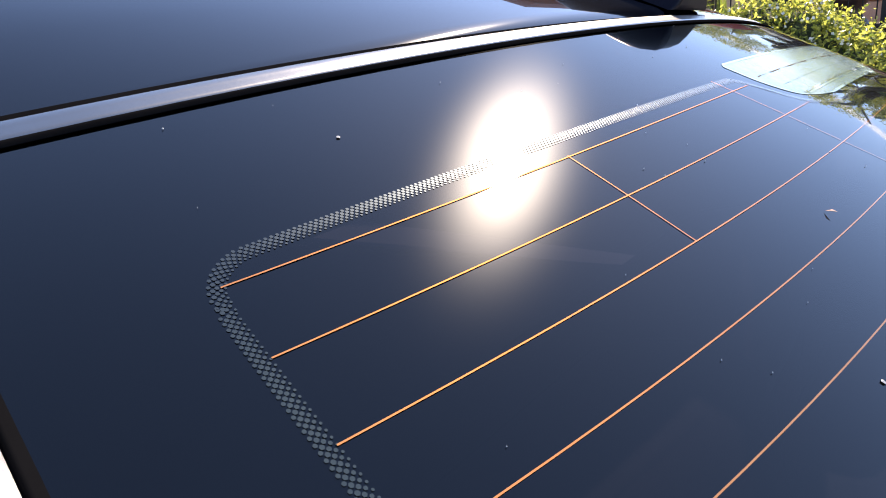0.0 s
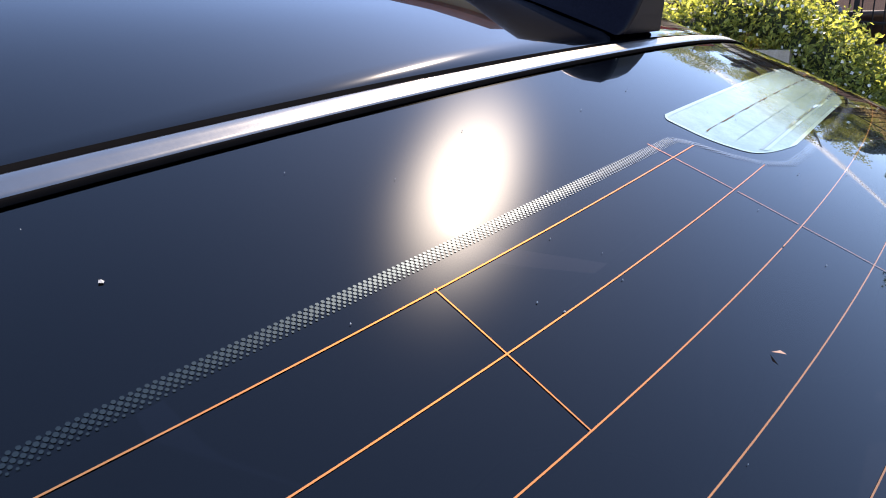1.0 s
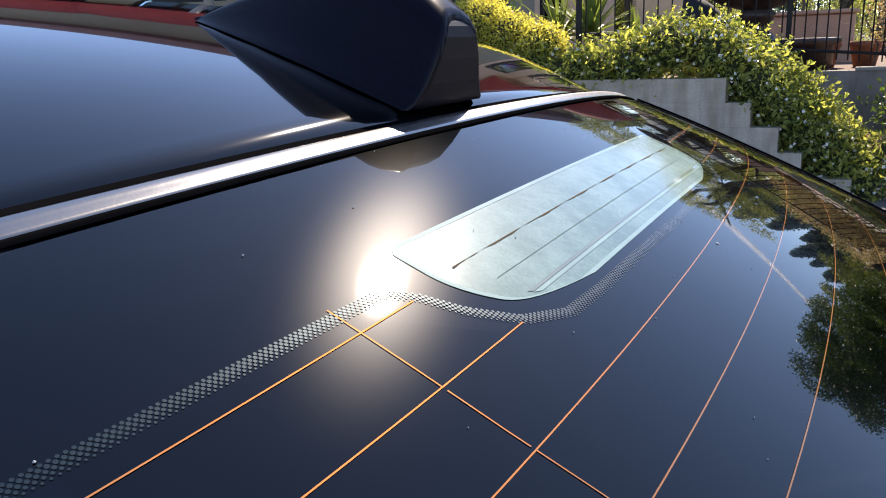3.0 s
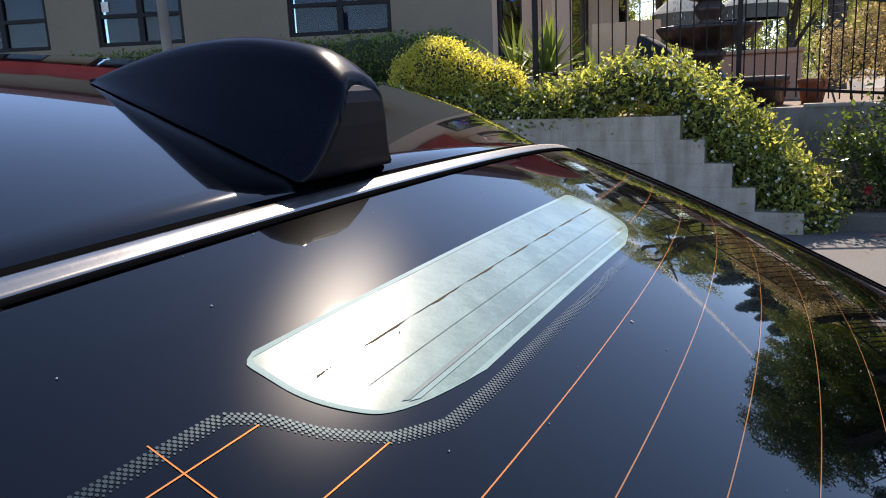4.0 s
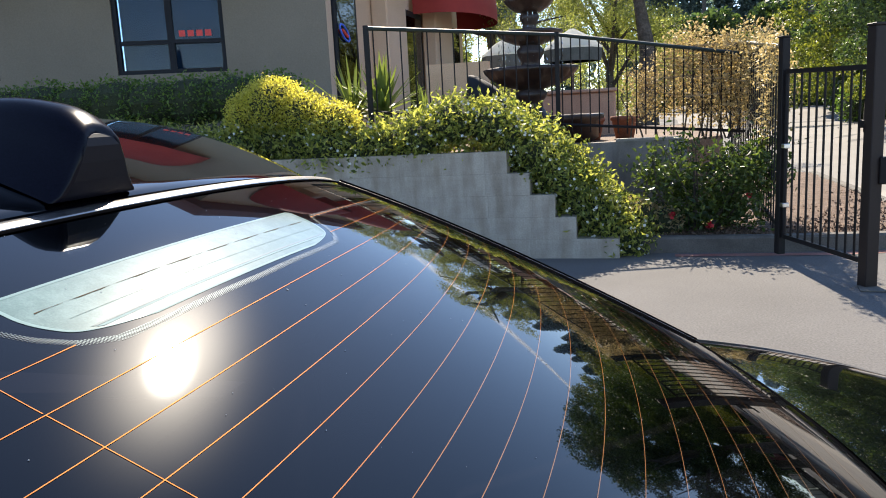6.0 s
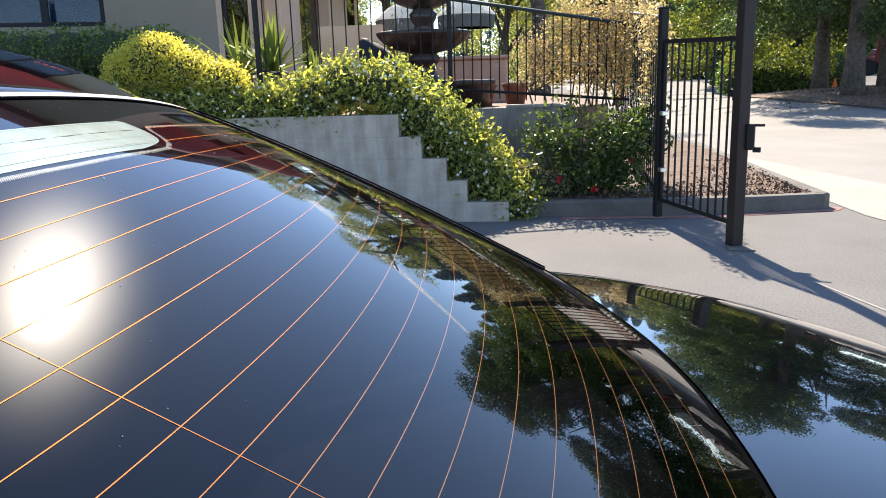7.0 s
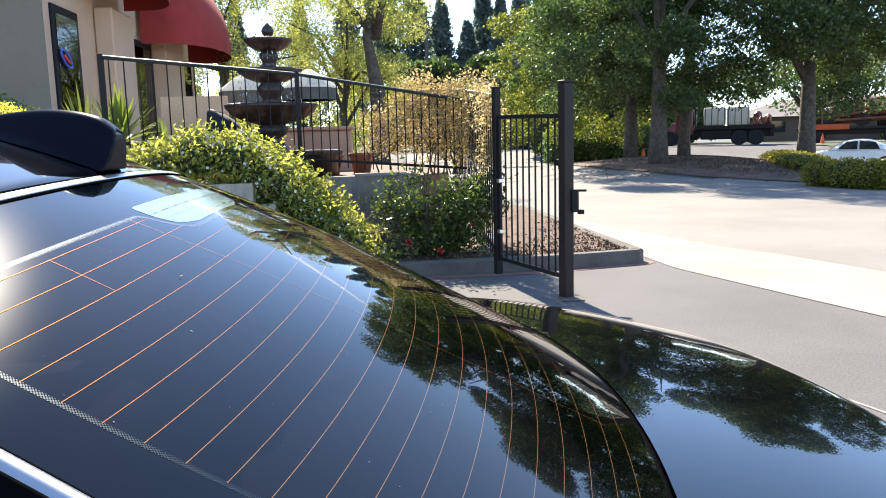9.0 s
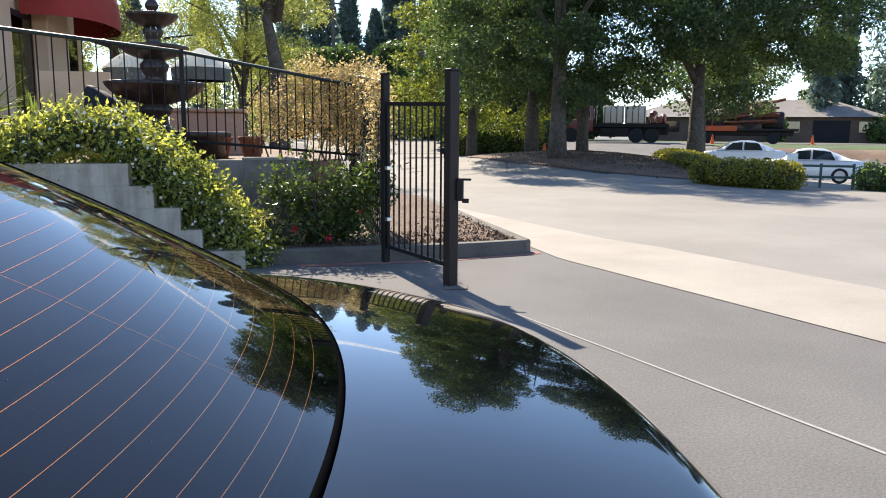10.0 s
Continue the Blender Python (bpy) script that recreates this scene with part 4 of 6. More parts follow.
# ---- iron fence, vine and gate ----
def fence(name, label, p0, p1, top0, top1, bot0, bot1, n, rail=0.022, bar=0.008, posts=(0, 1), low_post=(None, None)):
    f = thing(name, label, "fence")
    A, B = Vector((*p0, 0)), Vector((*p1, 0))
    def at(t, z):
        p = A.lerp(B, t)
        return (p.x, p.y, z)
    put("top_rail", tube([at(0, top0), at(1, top1)], rail, 8), M_RAIL, f)
    put("lower_rail", tube([at(0, bot0 + 0.06), at(1, bot1 + 0.06)], rail * 0.8, 6), M_IRON, f)
    for i in range(n):
        t = (i + 0.5) / n
        put("picket", tube([at(t, bot0 + (bot1 - bot0) * t - 0.02), at(t, top0 + (top1 - top0) * t)], bar, 5), M_IRON, f)
    for e in posts:
        z0, z1 = ((bot0, top0), (bot1, top1))[e]
        x, y, _ = at(e, 0)
        put("post", block(x - 0.025, x + 0.025, y - 0.025, y + 0.025, (low_post[e] if low_post[e] is not None else z0 - 0.25), z1 + 0.03, 0.004), M_IRON, f)
    return f


fence("iron_fence", "black wrought-iron fence above the hedge", (-2.52, 7.5), (-0.66, 8.82), 2.38, 2.29, 1.45, 1.25, 15)
fence("iron_fence", "black wrought-iron fence on the planter wall", (-0.66, 8.82), (1.44, 9.13), 2.29, 1.95, 1.20, 1.02, 20, posts=())
fence("iron_fence", "black iron fence running back beside the gate", (1.52, 7.10), (1.44, 10.6), 1.88, 2.2, 0.2, 0.5, 26, posts=(0,), low_post=(0.1, None))
vb = []
for i in range(95):
    x = -0.05 + 1.65 * random.random() ** 0.62
    top = 1.70 + 0.50 * ramp01((x - 0.05) / 0.7) + 0.06 * math.sin(x * 9)
    z = 1.08 + (top - 1.08) * random.random() ** 0.65
    vb.append((x, 9.22 + random.uniform(-0.12, 0.14), z, random.uniform(0.08, 0.2), random.uniform(0.07, 0.15), random.uniform(0.06, 0.14)))
for i in range(12):
    vb.append((1.50 + random.uniform(-0.12, 0.10), random.uniform(7.15, 7.8), random.uniform(1.55, 2.05), random.uniform(0.05, 0.11), random.uniform(0.06, 0.14), random.uniform(0.05, 0.10)))
for i in range(22):
    vb.append((1.56 + random.uniform(-0.06, 0.06), random.uniform(7.7, 9.1), random.uniform(1.15, 1.95), 0.1, random.uniform(0.1, 0.2), random.uniform(0.08, 0.15)))
vine = thing("climbing_vine", "yellow-orange climbing vine over the fence corner", "vine")
vp = blob_points(vb, 36000, shell=0.9)
vp += np.random.normal(size=vp.shape) * 0.05
vl = new("foliage", leaf_mesh("foliage", vp, 0.037 * (0.6 + 0.8 * np.random.random(len(vp))), M_VINE, 0.55))
vl.parent = vine
for i in range(40):
    x0, y0, z0 = random.uniform(0.2, 1.5), 9.2 + random.uniform(-0.15, 0.1), random.uniform(1.3, 1.9)
    pts = [(x0 + 0.09 * k * random.uniform(-1, 1), y0 + 0.05 * k * random.uniform(-1, 1), z0 + 0.10 * k - 0.012 * k * k) for k in range(6)]
    put("twig", tube(pts, [0.005, 0.005, 0.004, 0.004, 0.003, 0.002], 4), M_STRAW, vine)
for i in range(16):
    x0 = random.uniform(0.1, 1.5)
    pts = [(x0 + random.uniform(-0.1, 0.1) * k, 9.2 + random.uniform(-0.1, 0.1), 1.0 + 0.27 * k) for k in range(5)]
    put("stem", tube(pts, [0.012, 0.010, 0.008, 0.006, 0.004], 5), M_BARK, vine)

gate = thing("iron_gate", "black iron gate standing open between two posts", "gate")
G0, G1 = Vector((1.50, 6.96, 0)), Vector((1.945, 5.86, 0))
def gate_at(t, z):
    p = G0.lerp(G1, t)
    return (p.x, p.y, z)


gdir = math.degrees(math.atan2(G1.y - G0.y, G1.x - G0.x))
put("gate_post", moved(join(block(-0.035, 0.035, -0.035, 0.035, 0.05, 1.95, 0.005), block(-0.04, 0.04, -0.04, 0.04, 1.95, 1.965, 0.003)), pose(G0.x, G0.y, 0, 0, 0, gdir)), M_IRON, gate)
put("gate_post", moved(join(block(-0.05, 0.05, -0.05, 0.05, 0.0, 1.915, 0.006), block(-0.055, 0.055, -0.055, 0.055, 1.915, 1.935, 0.004)), pose(G1.x, G1.y, 0, 0, 0, gdir)), M_IRONB, gate, "taller dark latch post")
for z, name in ((1.66, "top_rail"), (0.22, "bottom_rail")):
    a, b = gate_at(0.05, z), gate_at(0.95, z - 0.03)
    put(name, tube([a, b], 0.026, 4), M_IRON, gate)
for i in range(11):
    t = 0.05 + 0.9 * i / 10
    put("bar", tube([gate_at(t, 0.21), gate_at(t, 1.655)], 0.017 if i in (0, 10) else 0.0095, 6), M_IRON, gate)
for z in (1.02, 0.5):
    put("hinge", moved(block(-0.05, 0.05, -0.03, 0.03, -0.02, 0.02, 0.005), pose(*gate_at(0.03, z), 0, 0, gdir)), M_CHROME, gate)
put("latch", moved(join(block(-0.09, 0.03, -0.03, 0.03, -0.03, 0.03, 0.006), block(-0.02, 0.02, -0.05, 0.05, -0.06, 0.0, 0.004)), pose(*gate_at(0.97, 1.22), 0, 0, gdir)), M_IRON, gate)
put("lock_box", moved(join(block(0.05, 0.11, -0.04, 0.04, -0.10, 0.10, 0.008), block(0.10, 0.16, -0.012, 0.012, -0.12, -0.08, 0.004), block(0.10, 0.18, -0.01, 0.01, 0.08, 0.1, 0.003)), pose(G1.x, G1.y, 0.88, 0, 0, -20)), M_IRON, gate)
put("foot_plate", prism([(1.86, 5.68), (2.06, 5.66), (2.10, 5.84), (1.88, 5.86)], 0.004, 0.012), M_KERB, gate, "pale concrete foot of the post")

# ---- building ----
bd = thing("stucco_building", "beige stucco shop building with dark-framed windows", "building")
CX, CYB = -3.37, 8.45
WDIR = Vector((-0.93, -0.367, 0)).normalized()      # along the front, away from the corner
WN = Vector((WDIR.y, -WDIR.x, 0)) * -1
if WN.y > 0:
    WN = -WN


def front(s, z, out=0.0):
    p = Vector((CX, CYB, z)) + WDIR * s + WN * out
    return (p.x, p.y, p.z)


def front_slab(s0, s1, z0, z1, o0, o1):
    vs = [front(s, z, o) for o in (o0, o1) for s, z in ((s0, z0), (s1, z0), (s1, z1), (s0, z1))]
    return vs, [(0, 1, 2, 3), (7, 6, 5, 4), (0, 4, 5, 1), (1, 5, 6, 2), (2, 6, 7, 3), (3, 7, 4, 0)]


WINS = [(1.20, 2.45), (3.75, 4.85), (5.47, 6.70)]
Z_SILL, Z_HEAD, Z_EAVE = 2.08, 3.75, 5.2
edges = [0.0] + [e for w in WINS for e in w] + [12.0]
for i in range(0, len(edges), 2):
    put("wall", front_slab(edges[i], edges[i + 1], 0.9, Z_EAVE, -0.22, 0.0), M_STUCCO, bd)
for a, b in WINS:
    put("wall", front_slab(a, b, 0.9, Z_SILL, -0.22, 0.0), M_STUCCO, bd)
    put("wall", front_slab(a, b, Z_HEAD, Z_EAVE, -0.22, 0.0), M_STUCCO, bd)
    w = put("window", front_slab(a, a + 0.05, Z_SILL, Z_HEAD, -0.12, -0.03), M_FRAME, bd, "dark-framed shop window")
    mid = a + (b - a) * 0.5
    put("jamb", front_slab(b - 0.05, b, Z_SILL, Z_HEAD, -0.12, -0.03), M_FRAME, w)
    put("sill", front_slab(a + 0.05, b - 0.05, Z_SILL, Z_SILL + 0.05, -0.12, -0.03), M_FRAME, w)
    put("head", front_slab(a + 0.05, b - 0.05, Z_HEAD - 0.05, Z_HEAD, -0.12, -0.03), M_FRAME, w)
    put("mullion", front_slab(mid - 0.035, mid + 0.035, Z_SILL + 0.05, Z_HEAD - 0.05, -0.11, -0.04), M_FRAME, w)
    put("transom", front_slab(a + 0.05, b - 0.05, Z_SILL + 0.34, Z_SILL + 0.385, -0.11, -0.038), M_FRAME, w)
    put("pane", front_slab(a + 0.05, b - 0.05, Z_SILL + 0.05, Z_HEAD - 0.05, -0.085, -0.075), glass_mat("shop_glass", (0.55, 0.66, 0.75), haze=0.03, veil=0.0, ior=1.35), w)
    put("blind", front_slab(a + 0.05, b - 0.05, Z_SILL + 0.05, Z_HEAD - 0.05, -0.20, -0.18), rough_mat("blue_blind", (0.035, 0.085, 0.14), (0.06, 0.13, 0.21), scale=2, fine=30, stain=0.2), w)
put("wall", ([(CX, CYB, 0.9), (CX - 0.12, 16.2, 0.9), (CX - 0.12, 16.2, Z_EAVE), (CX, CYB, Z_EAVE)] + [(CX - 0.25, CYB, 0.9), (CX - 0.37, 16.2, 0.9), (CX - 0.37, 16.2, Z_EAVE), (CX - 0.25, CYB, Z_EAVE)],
             [(0, 1, 2, 3), (7, 6, 5, 4), (0, 4, 5, 1), (1, 5, 6, 2), (2, 6, 7, 3), (3, 7, 4, 0)]), M_SIDE_LIT, bd, "tan side wall, brightened in colour for bounced light")
far_l = front(12.0, 0)
put("roof", prism([(CX + 0.3, CYB - 0.35), (CX + 0.2, 16.5), (far_l[0] - 2, 16.5), (far_l[0] - 0.3, far_l[1] - 0.5)], Z_EAVE, Z_EAVE + 0.3), rough_mat("red_roof_tile", (0.22, 0.07, 0.045), (0.32, 0.11, 0.07), scale=3, fine=40), bd, "dull red tiled roof edge")
for y0, y1 in ((8.62, 9.40), (11.2, 12.5), (14.2, 15.3)):
    dw = put("side_door", block(CX - 0.08, CX + 0.03, y0, y1, 1.0, 3.1, 0.01), M_FRAME, bd, "dark glazed side opening")
    put("pane", block(CX + 0.031, CX + 0.036, y0 + 0.08, y1 - 0.08, 1.15, 3.0), glass_mat("door_glass", (0.25, 0.28, 0.3)), dw)
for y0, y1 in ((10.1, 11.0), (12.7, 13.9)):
    put("pilaster", block(CX - 0.02, CX + 0.22, y0, y1, 0.95, 3.3, 0.02), M_SIDE_LIT, bd)


def awning(yc, half, z, drop, out):
    def p(u, v):
        a = u * math.pi / 2
        b = v * math.pi
        return (CX + 0.02 + out * math.cos(a) * math.sin(b) ** 0.6, yc - half * math.cos(b) * (0.35 + 0.65 * math.cos(a) ** 0.6), z + drop * math.sin(a))
    return sheet(p, span(0, 1, 10), span(0, 1, 17))


def awning_valance(yc, half, z, out):
    return sheet(lambda k, v: (CX + 0.02 + out * math.sin(v * math.pi) ** 0.6, yc - half * math.cos(v * math.pi), z - 0.18 * k), [0, 1], span(0, 1, 17))


AWNINGS = []
for yc, half, z, out in ((10.3, 1.0, 3.62, 0.85), (13.6, 1.55, 3.25, 1.05)):
    aw = thing("dome_awning", "dark red canvas dome awning over the side entrance", "awning", group="awnings on the shop side")
    AWNINGS.append(aw)
    put("canopy", awning(yc, half, z, 1.25, out), M_AWN, aw, "", True)
    put("valance", awning_valance(yc, half, z, out), M_AWN, aw, "", True)
for s0, s1 in WINS:
    aw = thing("dome_awning", "dark red canvas dome awning above a front window", "awning", group="awnings on the shop front")
    AWNINGS.append(aw)
    sc, hf = (s0 + s1) / 2, (s1 - s0) / 2 + 0.55
    put("canopy", sheet(lambda u, v: front(sc - hf * math.cos(v * math.pi) * (0.35 + 0.65 * math.cos(u * math.pi / 2) ** 0.6), 3.45 + 0.95 * math.sin(u * math.pi / 2), 0.02 + 0.85 * math.cos(u * math.pi / 2) * math.sin(v * math.pi) ** 0.6), span(0, 1, 10), span(0, 1, 17)), M_AWN, aw, "", True)
    put("valance", sheet(lambda k, v: front(sc - hf * math.cos(v * math.pi), 3.45 - 0.2 * k, 0.02 + 0.85 * math.sin(v * math.pi) ** 0.6), [0, 1], span(0, 1, 17)), M_AWN, aw, "", True)
sign = thing("neon_sign", "small blue and red neon sign in the side window", "sign")
M_NEB = plain_mat("blue_neon", (0.05, 0.15, 0.8))
M_NER = plain_mat("red_neon", (0.8, 0.06, 0.05))
put("tube_ring", tube([(CX + 0.06, 8.86 + 0.15 * math.cos(a), 2.5 + 0.075 * math.sin(a) - 0.06 * math.cos(a)) for a in span(0, 6.28, 20)], 0.012, 6), M_NEB, sign)
put("tube_bar", tube([(CX + 0.06, 8.78, 2.53), (CX + 0.06, 8.95, 2.46)], 0.018, 6), M_NER, sign)
bars = thing("window_sign", "faded red lettering behind the shop window", "sign")
for i in range(4):
    put("letter_bar", front_slab(1.36 + i * 0.10, 1.43 + i * 0.10, 2.50, 2.57, -0.07, -0.066), M_NER, bars)
notice = solo("paper_notice", front_slab(4.70, 4.79, 2.50, 2.62, -0.07, -0.066), plain_mat("paper", (0.8, 0.8, 0.78)), "small white paper notice taped inside the window", "notice")
solo("lamp_pole", join(tube([(-6.65, 6.55, 0.9), (-6.65, 6.55, 3.3)], 0.06, 12), lathe([(0.11, 0.0), (0.11, 0.08), (0.06, 0.1)], 12, (-6.65, 6.55, 1.0))), M_PLANTER, "grey metal lamp pole before the shop", "pole", smooth=True)

FAR = Matrix.Translation((0.2, -0.32, 1.44)) @ Matrix.Scale(1.5, 4) @ Matrix.Translation((-0.2, 0.32, -1.44))
for o in [bd, sign, bars] + AWNINGS + [notice]:
    o.matrix_world = FAR

# ---- patio ----
ft = thing("tiered_fountain", "dark reddish-bronze three-tier garden fountain with scalloped bowls", "fountain", at=(-1.10, 9.75, 1.0))


def scalloped(profile, n, lobes, depth, rim):
    """A turned bowl whose wall is fluted, more so towards the rim."""
    v, f = lathe(profile, n)
    out = []
    for x, y, z in v:
        r, a = math.hypot(x, y), math.atan2(y, x)
        k = 1 + depth * min(1.0, r / rim) ** 2 * abs(math.sin(a * lobes / 2))
        out.append((x * k, y * k, z))
    return out, f


put("pool", lathe([(0.75, 0.0), (0.85, 0.06), (0.85, 0.28), (0.92, 0.30), (0.92, 0.36), (0.80, 0.36), (0.76, 0.2)], 28), M_FOUNT, ft, "", True)
put("pedestal", lathe([(0.30, 0.1), (0.31, 0.30), (0.24, 0.34), (0.21, 0.40), (0.15, 0.46), (0.14, 0.54), (0.19, 0.60), (0.21, 0.66), (0.16, 0.70), (0.18, 0.76)], 22), M_FOUNT, ft, "", True)
put("bowl", scalloped([(0.12, 0.70), (0.22, 0.72), (0.38, 0.77), (0.51, 0.85), (0.575, 0.93), (0.59, 0.975), (0.56, 0.985), (0.53, 0.95), (0.45, 0.88), (0.2, 0.82)], 72, 18, 0.05, 0.58), M_FOUNT, ft, "widest lower scalloped bowl", True)
put("pedestal", lathe([(0.19, 0.82), (0.17, 0.92), (0.13, 0.98), (0.12, 1.06), (0.17, 1.14), (0.18, 1.20), (0.13, 1.25), (0.15, 1.30)], 20), M_FOUNT, ft, "", True)
put("bowl", scalloped([(0.10, 1.26), (0.20, 1.28), (0.32, 1.33), (0.39, 1.39), (0.415, 1.43), (0.39, 1.44), (0.36, 1.41), (0.28, 1.36), (0.1, 1.34)], 60, 14, 0.05, 0.41), M_FOUNT, ft, "", True)
put("pedestal", lathe([(0.14, 1.34), (0.12, 1.42), (0.09, 1.47), (0.09, 1.53), (0.125, 1.59), (0.12, 1.64), (0.09, 1.68)], 18), M_FOUNT, ft, "", True)
put("bowl", scalloped([(0.08, 1.66), (0.16, 1.68), (0.24, 1.73), (0.295, 1.79), (0.31, 1.825), (0.285, 1.83), (0.26, 1.80), (0.2, 1.76), (0.08, 1.74)], 48, 12, 0.05, 0.31), M_FOUNT, ft, "smallest top bowl", True)
put("finial", lathe([(0.09, 1.74), (0.06, 1.81), (0.045, 1.86), (0.075, 1.90), (0.085, 1.94), (0.06, 1.99), (0.025, 2.02), (0.005, 2.05)], 14), M_FOUNT, ft, "", True)
wd = np.array([[0.27 * math.cos(a) * random.uniform(0.9, 1.1), 0.27 * math.sin(a), z] for a in np.linspace(0, 6.28, 26) for z in np.linspace(1.48, 1.78, 5)] +
              [[0.41 * math.cos(a), 0.41 * math.sin(a), z] for a in np.linspace(0, 6.28, 34) for z in np.linspace(1.02, 1.36, 5)])
dr = new("falling_water", leaf_mesh("falling_water", wd, np.full(len(wd), 0.05), M_WATER, 0.25, (0, 0, -3)))
dr.parent = ft
tagged(dr, "thin falling water", "", "", "stuff")
grill = thing("covered_grill", "black cloth-covered patio grill beside the fountain", "grill", at=(-1.78, 10.3, 1.0))
ring = [(math.copysign(abs(math.cos(a)) ** 0.6, math.cos(a)), math.copysign(abs(math.sin(a)) ** 0.6, math.sin(a))) for a in span(0, 2 * math.pi, 29)]
levels = ((0.0, 1.0, 0.0), (0.30, 1.0, 0.0), (0.55, 1.04, -0.01), (0.68, 1.0, -0.02), (0.80, 0.86, -0.05), (0.88, 0.60, -0.09), (0.92, 0.25, -0.12), (0.925, 0.02, -0.13))
put("cover", loft([[(x * 0.27 * k + o + 0.012 * math.sin(9 * x + 14 * h), y * 0.24 * k + 0.012 * math.sin(7 * y + 11 * h), h - 0.16 * x * k * min(1.0, h)) for x, y in ring] for h, k, o in levels]), M_COVER, grill, "", True)
solo("patio_wall", prism([(-3.3, 12.6), (-2.22, 12.6), (-2.22, 12.8), (-3.3, 12.8)], 0.9, 2.29), rough_mat("tan_plaster", (0.72, 0.45, 0.26), (0.80, 0.53, 0.33), scale=2, fine=60), "low tan plastered patio wall", "wall", "structure")
solo("patio_counter", join(block(-1.25, -0.12, 12.0, 12.5, 0.9, 1.66, 0.02), block(-1.30, -0.08, 11.95, 12.55, 1.664, 1.72, 0.015)), rough_mat("terracotta_plaster", (0.50, 0.29, 0.19), (0.60, 0.37, 0.25), scale=2, fine=60), "terracotta plastered patio counter", "counter")
for x in (-0.38, 0.06):
    solo("terracotta_pot", lathe([(0.12, 0.0), (0.17, 0.24), (0.19, 0.25), (0.19, 0.30), (0.165, 0.30), (0.15, 0.24)], 18, (x, 10.4 + x * 0.3, 1.0)), rough_mat("terracotta", (0.30, 0.11, 0.06), (0.4, 0.16, 0.09), scale=5, fine=60), "terracotta flower pot on the patio", "pot", smooth=True, group="pots on the patio")
for x, y, z, r in ((-2.06, 14.0, 2.70, 0.55), (-0.93, 14.0, 2.74, 0.53)):
    um = thing("patio_umbrella", "white canvas patio umbrella, open", "umbrella", at=(x, y, 0.9), group="umbrellas on the patio")
    put("canopy", lathe([(r, z - 1.16), (r * 1.0, z - 1.13), (r * 0.55, z - 0.94), (0.04, z - 0.80)], 8), leaf_mat("white_canvas", (0.80, 0.80, 0.78), (0.84, 0.84, 0.82), (1.0, 1.0, 1.0), rough=0.8, trans=0.65), um)
    put("pole", tube([(0, 0, 0), (0, 0, z - 0.9)], 0.022, 8), M_BARK, um)
    put("base", lathe([(0.25, 0.1), (0.25, 0.16), (0.05, 0.2)], 16), M_IRON, um)
    put("skirt", lathe([(r * 0.97, z - 1.38), (r * 0.99, z - 1.16), (r * 0.97, z - 1.16), (r * 0.95, z - 1.38)], 8), rough_mat("shaded_canvas", (0.07, 0.08, 0.07), (0.11, 0.12, 0.11)), um)


def yucca(at, n, length, label, wide=0.026):
    o = thing("yucca", label, "plant", at=at)
    for i in range(n):
        vs, fs = [], []
        a, e = random.uniform(0, 6.28), random.uniform(0.15, 1.45)
        L = length * random.uniform(0.7, 1.1)
        d = Vector((math.cos(a) * math.cos(e), math.sin(a) * math.cos(e), math.sin(e)))
        sd = d.cross(Vector((0, 0, 1))).normalized() * wide
        for t in (0.0, 0.35, 0.7, 1.0):
            p = d * L * t - Vector((0, 0, 0.25 * L * t * t * math.cos(e)))
            wv = sd * (1 - t) ** 0.5
            vs += [tuple(p - wv + Vector((0, 0, 0.35))), tuple(p - Vector((0, 0, 0.006)) + Vector((0, 0, 0.35))), tuple(p + wv + Vector((0, 0, 0.35)))]
        for j in range(3):
            fs += [(3 * j, 3 * j + 1, 3 * j + 4, 3 * j + 3), (3 * j + 1, 3 * j + 2, 3 * j + 5, 3 * j + 4)]
        put("leaf", (vs, fs), M_YUCCA, o)
    put("stem", tube([(0, 0, 0), (0.02, 0, 0.4)], [0.06, 0.04], 7), M_BARK, o)
    return o


yucca((-2.62, 8.2, 1.12), 80, 0.72, "broad-leaved bright green yucca behind the fence", 0.042)
yucca((-3.02, 8.3, 1.1), 50, 0.75, "spiky grey-green yucca beside the building corner")
yucca((-2.15, 8.35, 1.0), 40, 0.5, "small spiky yucca at the fence")

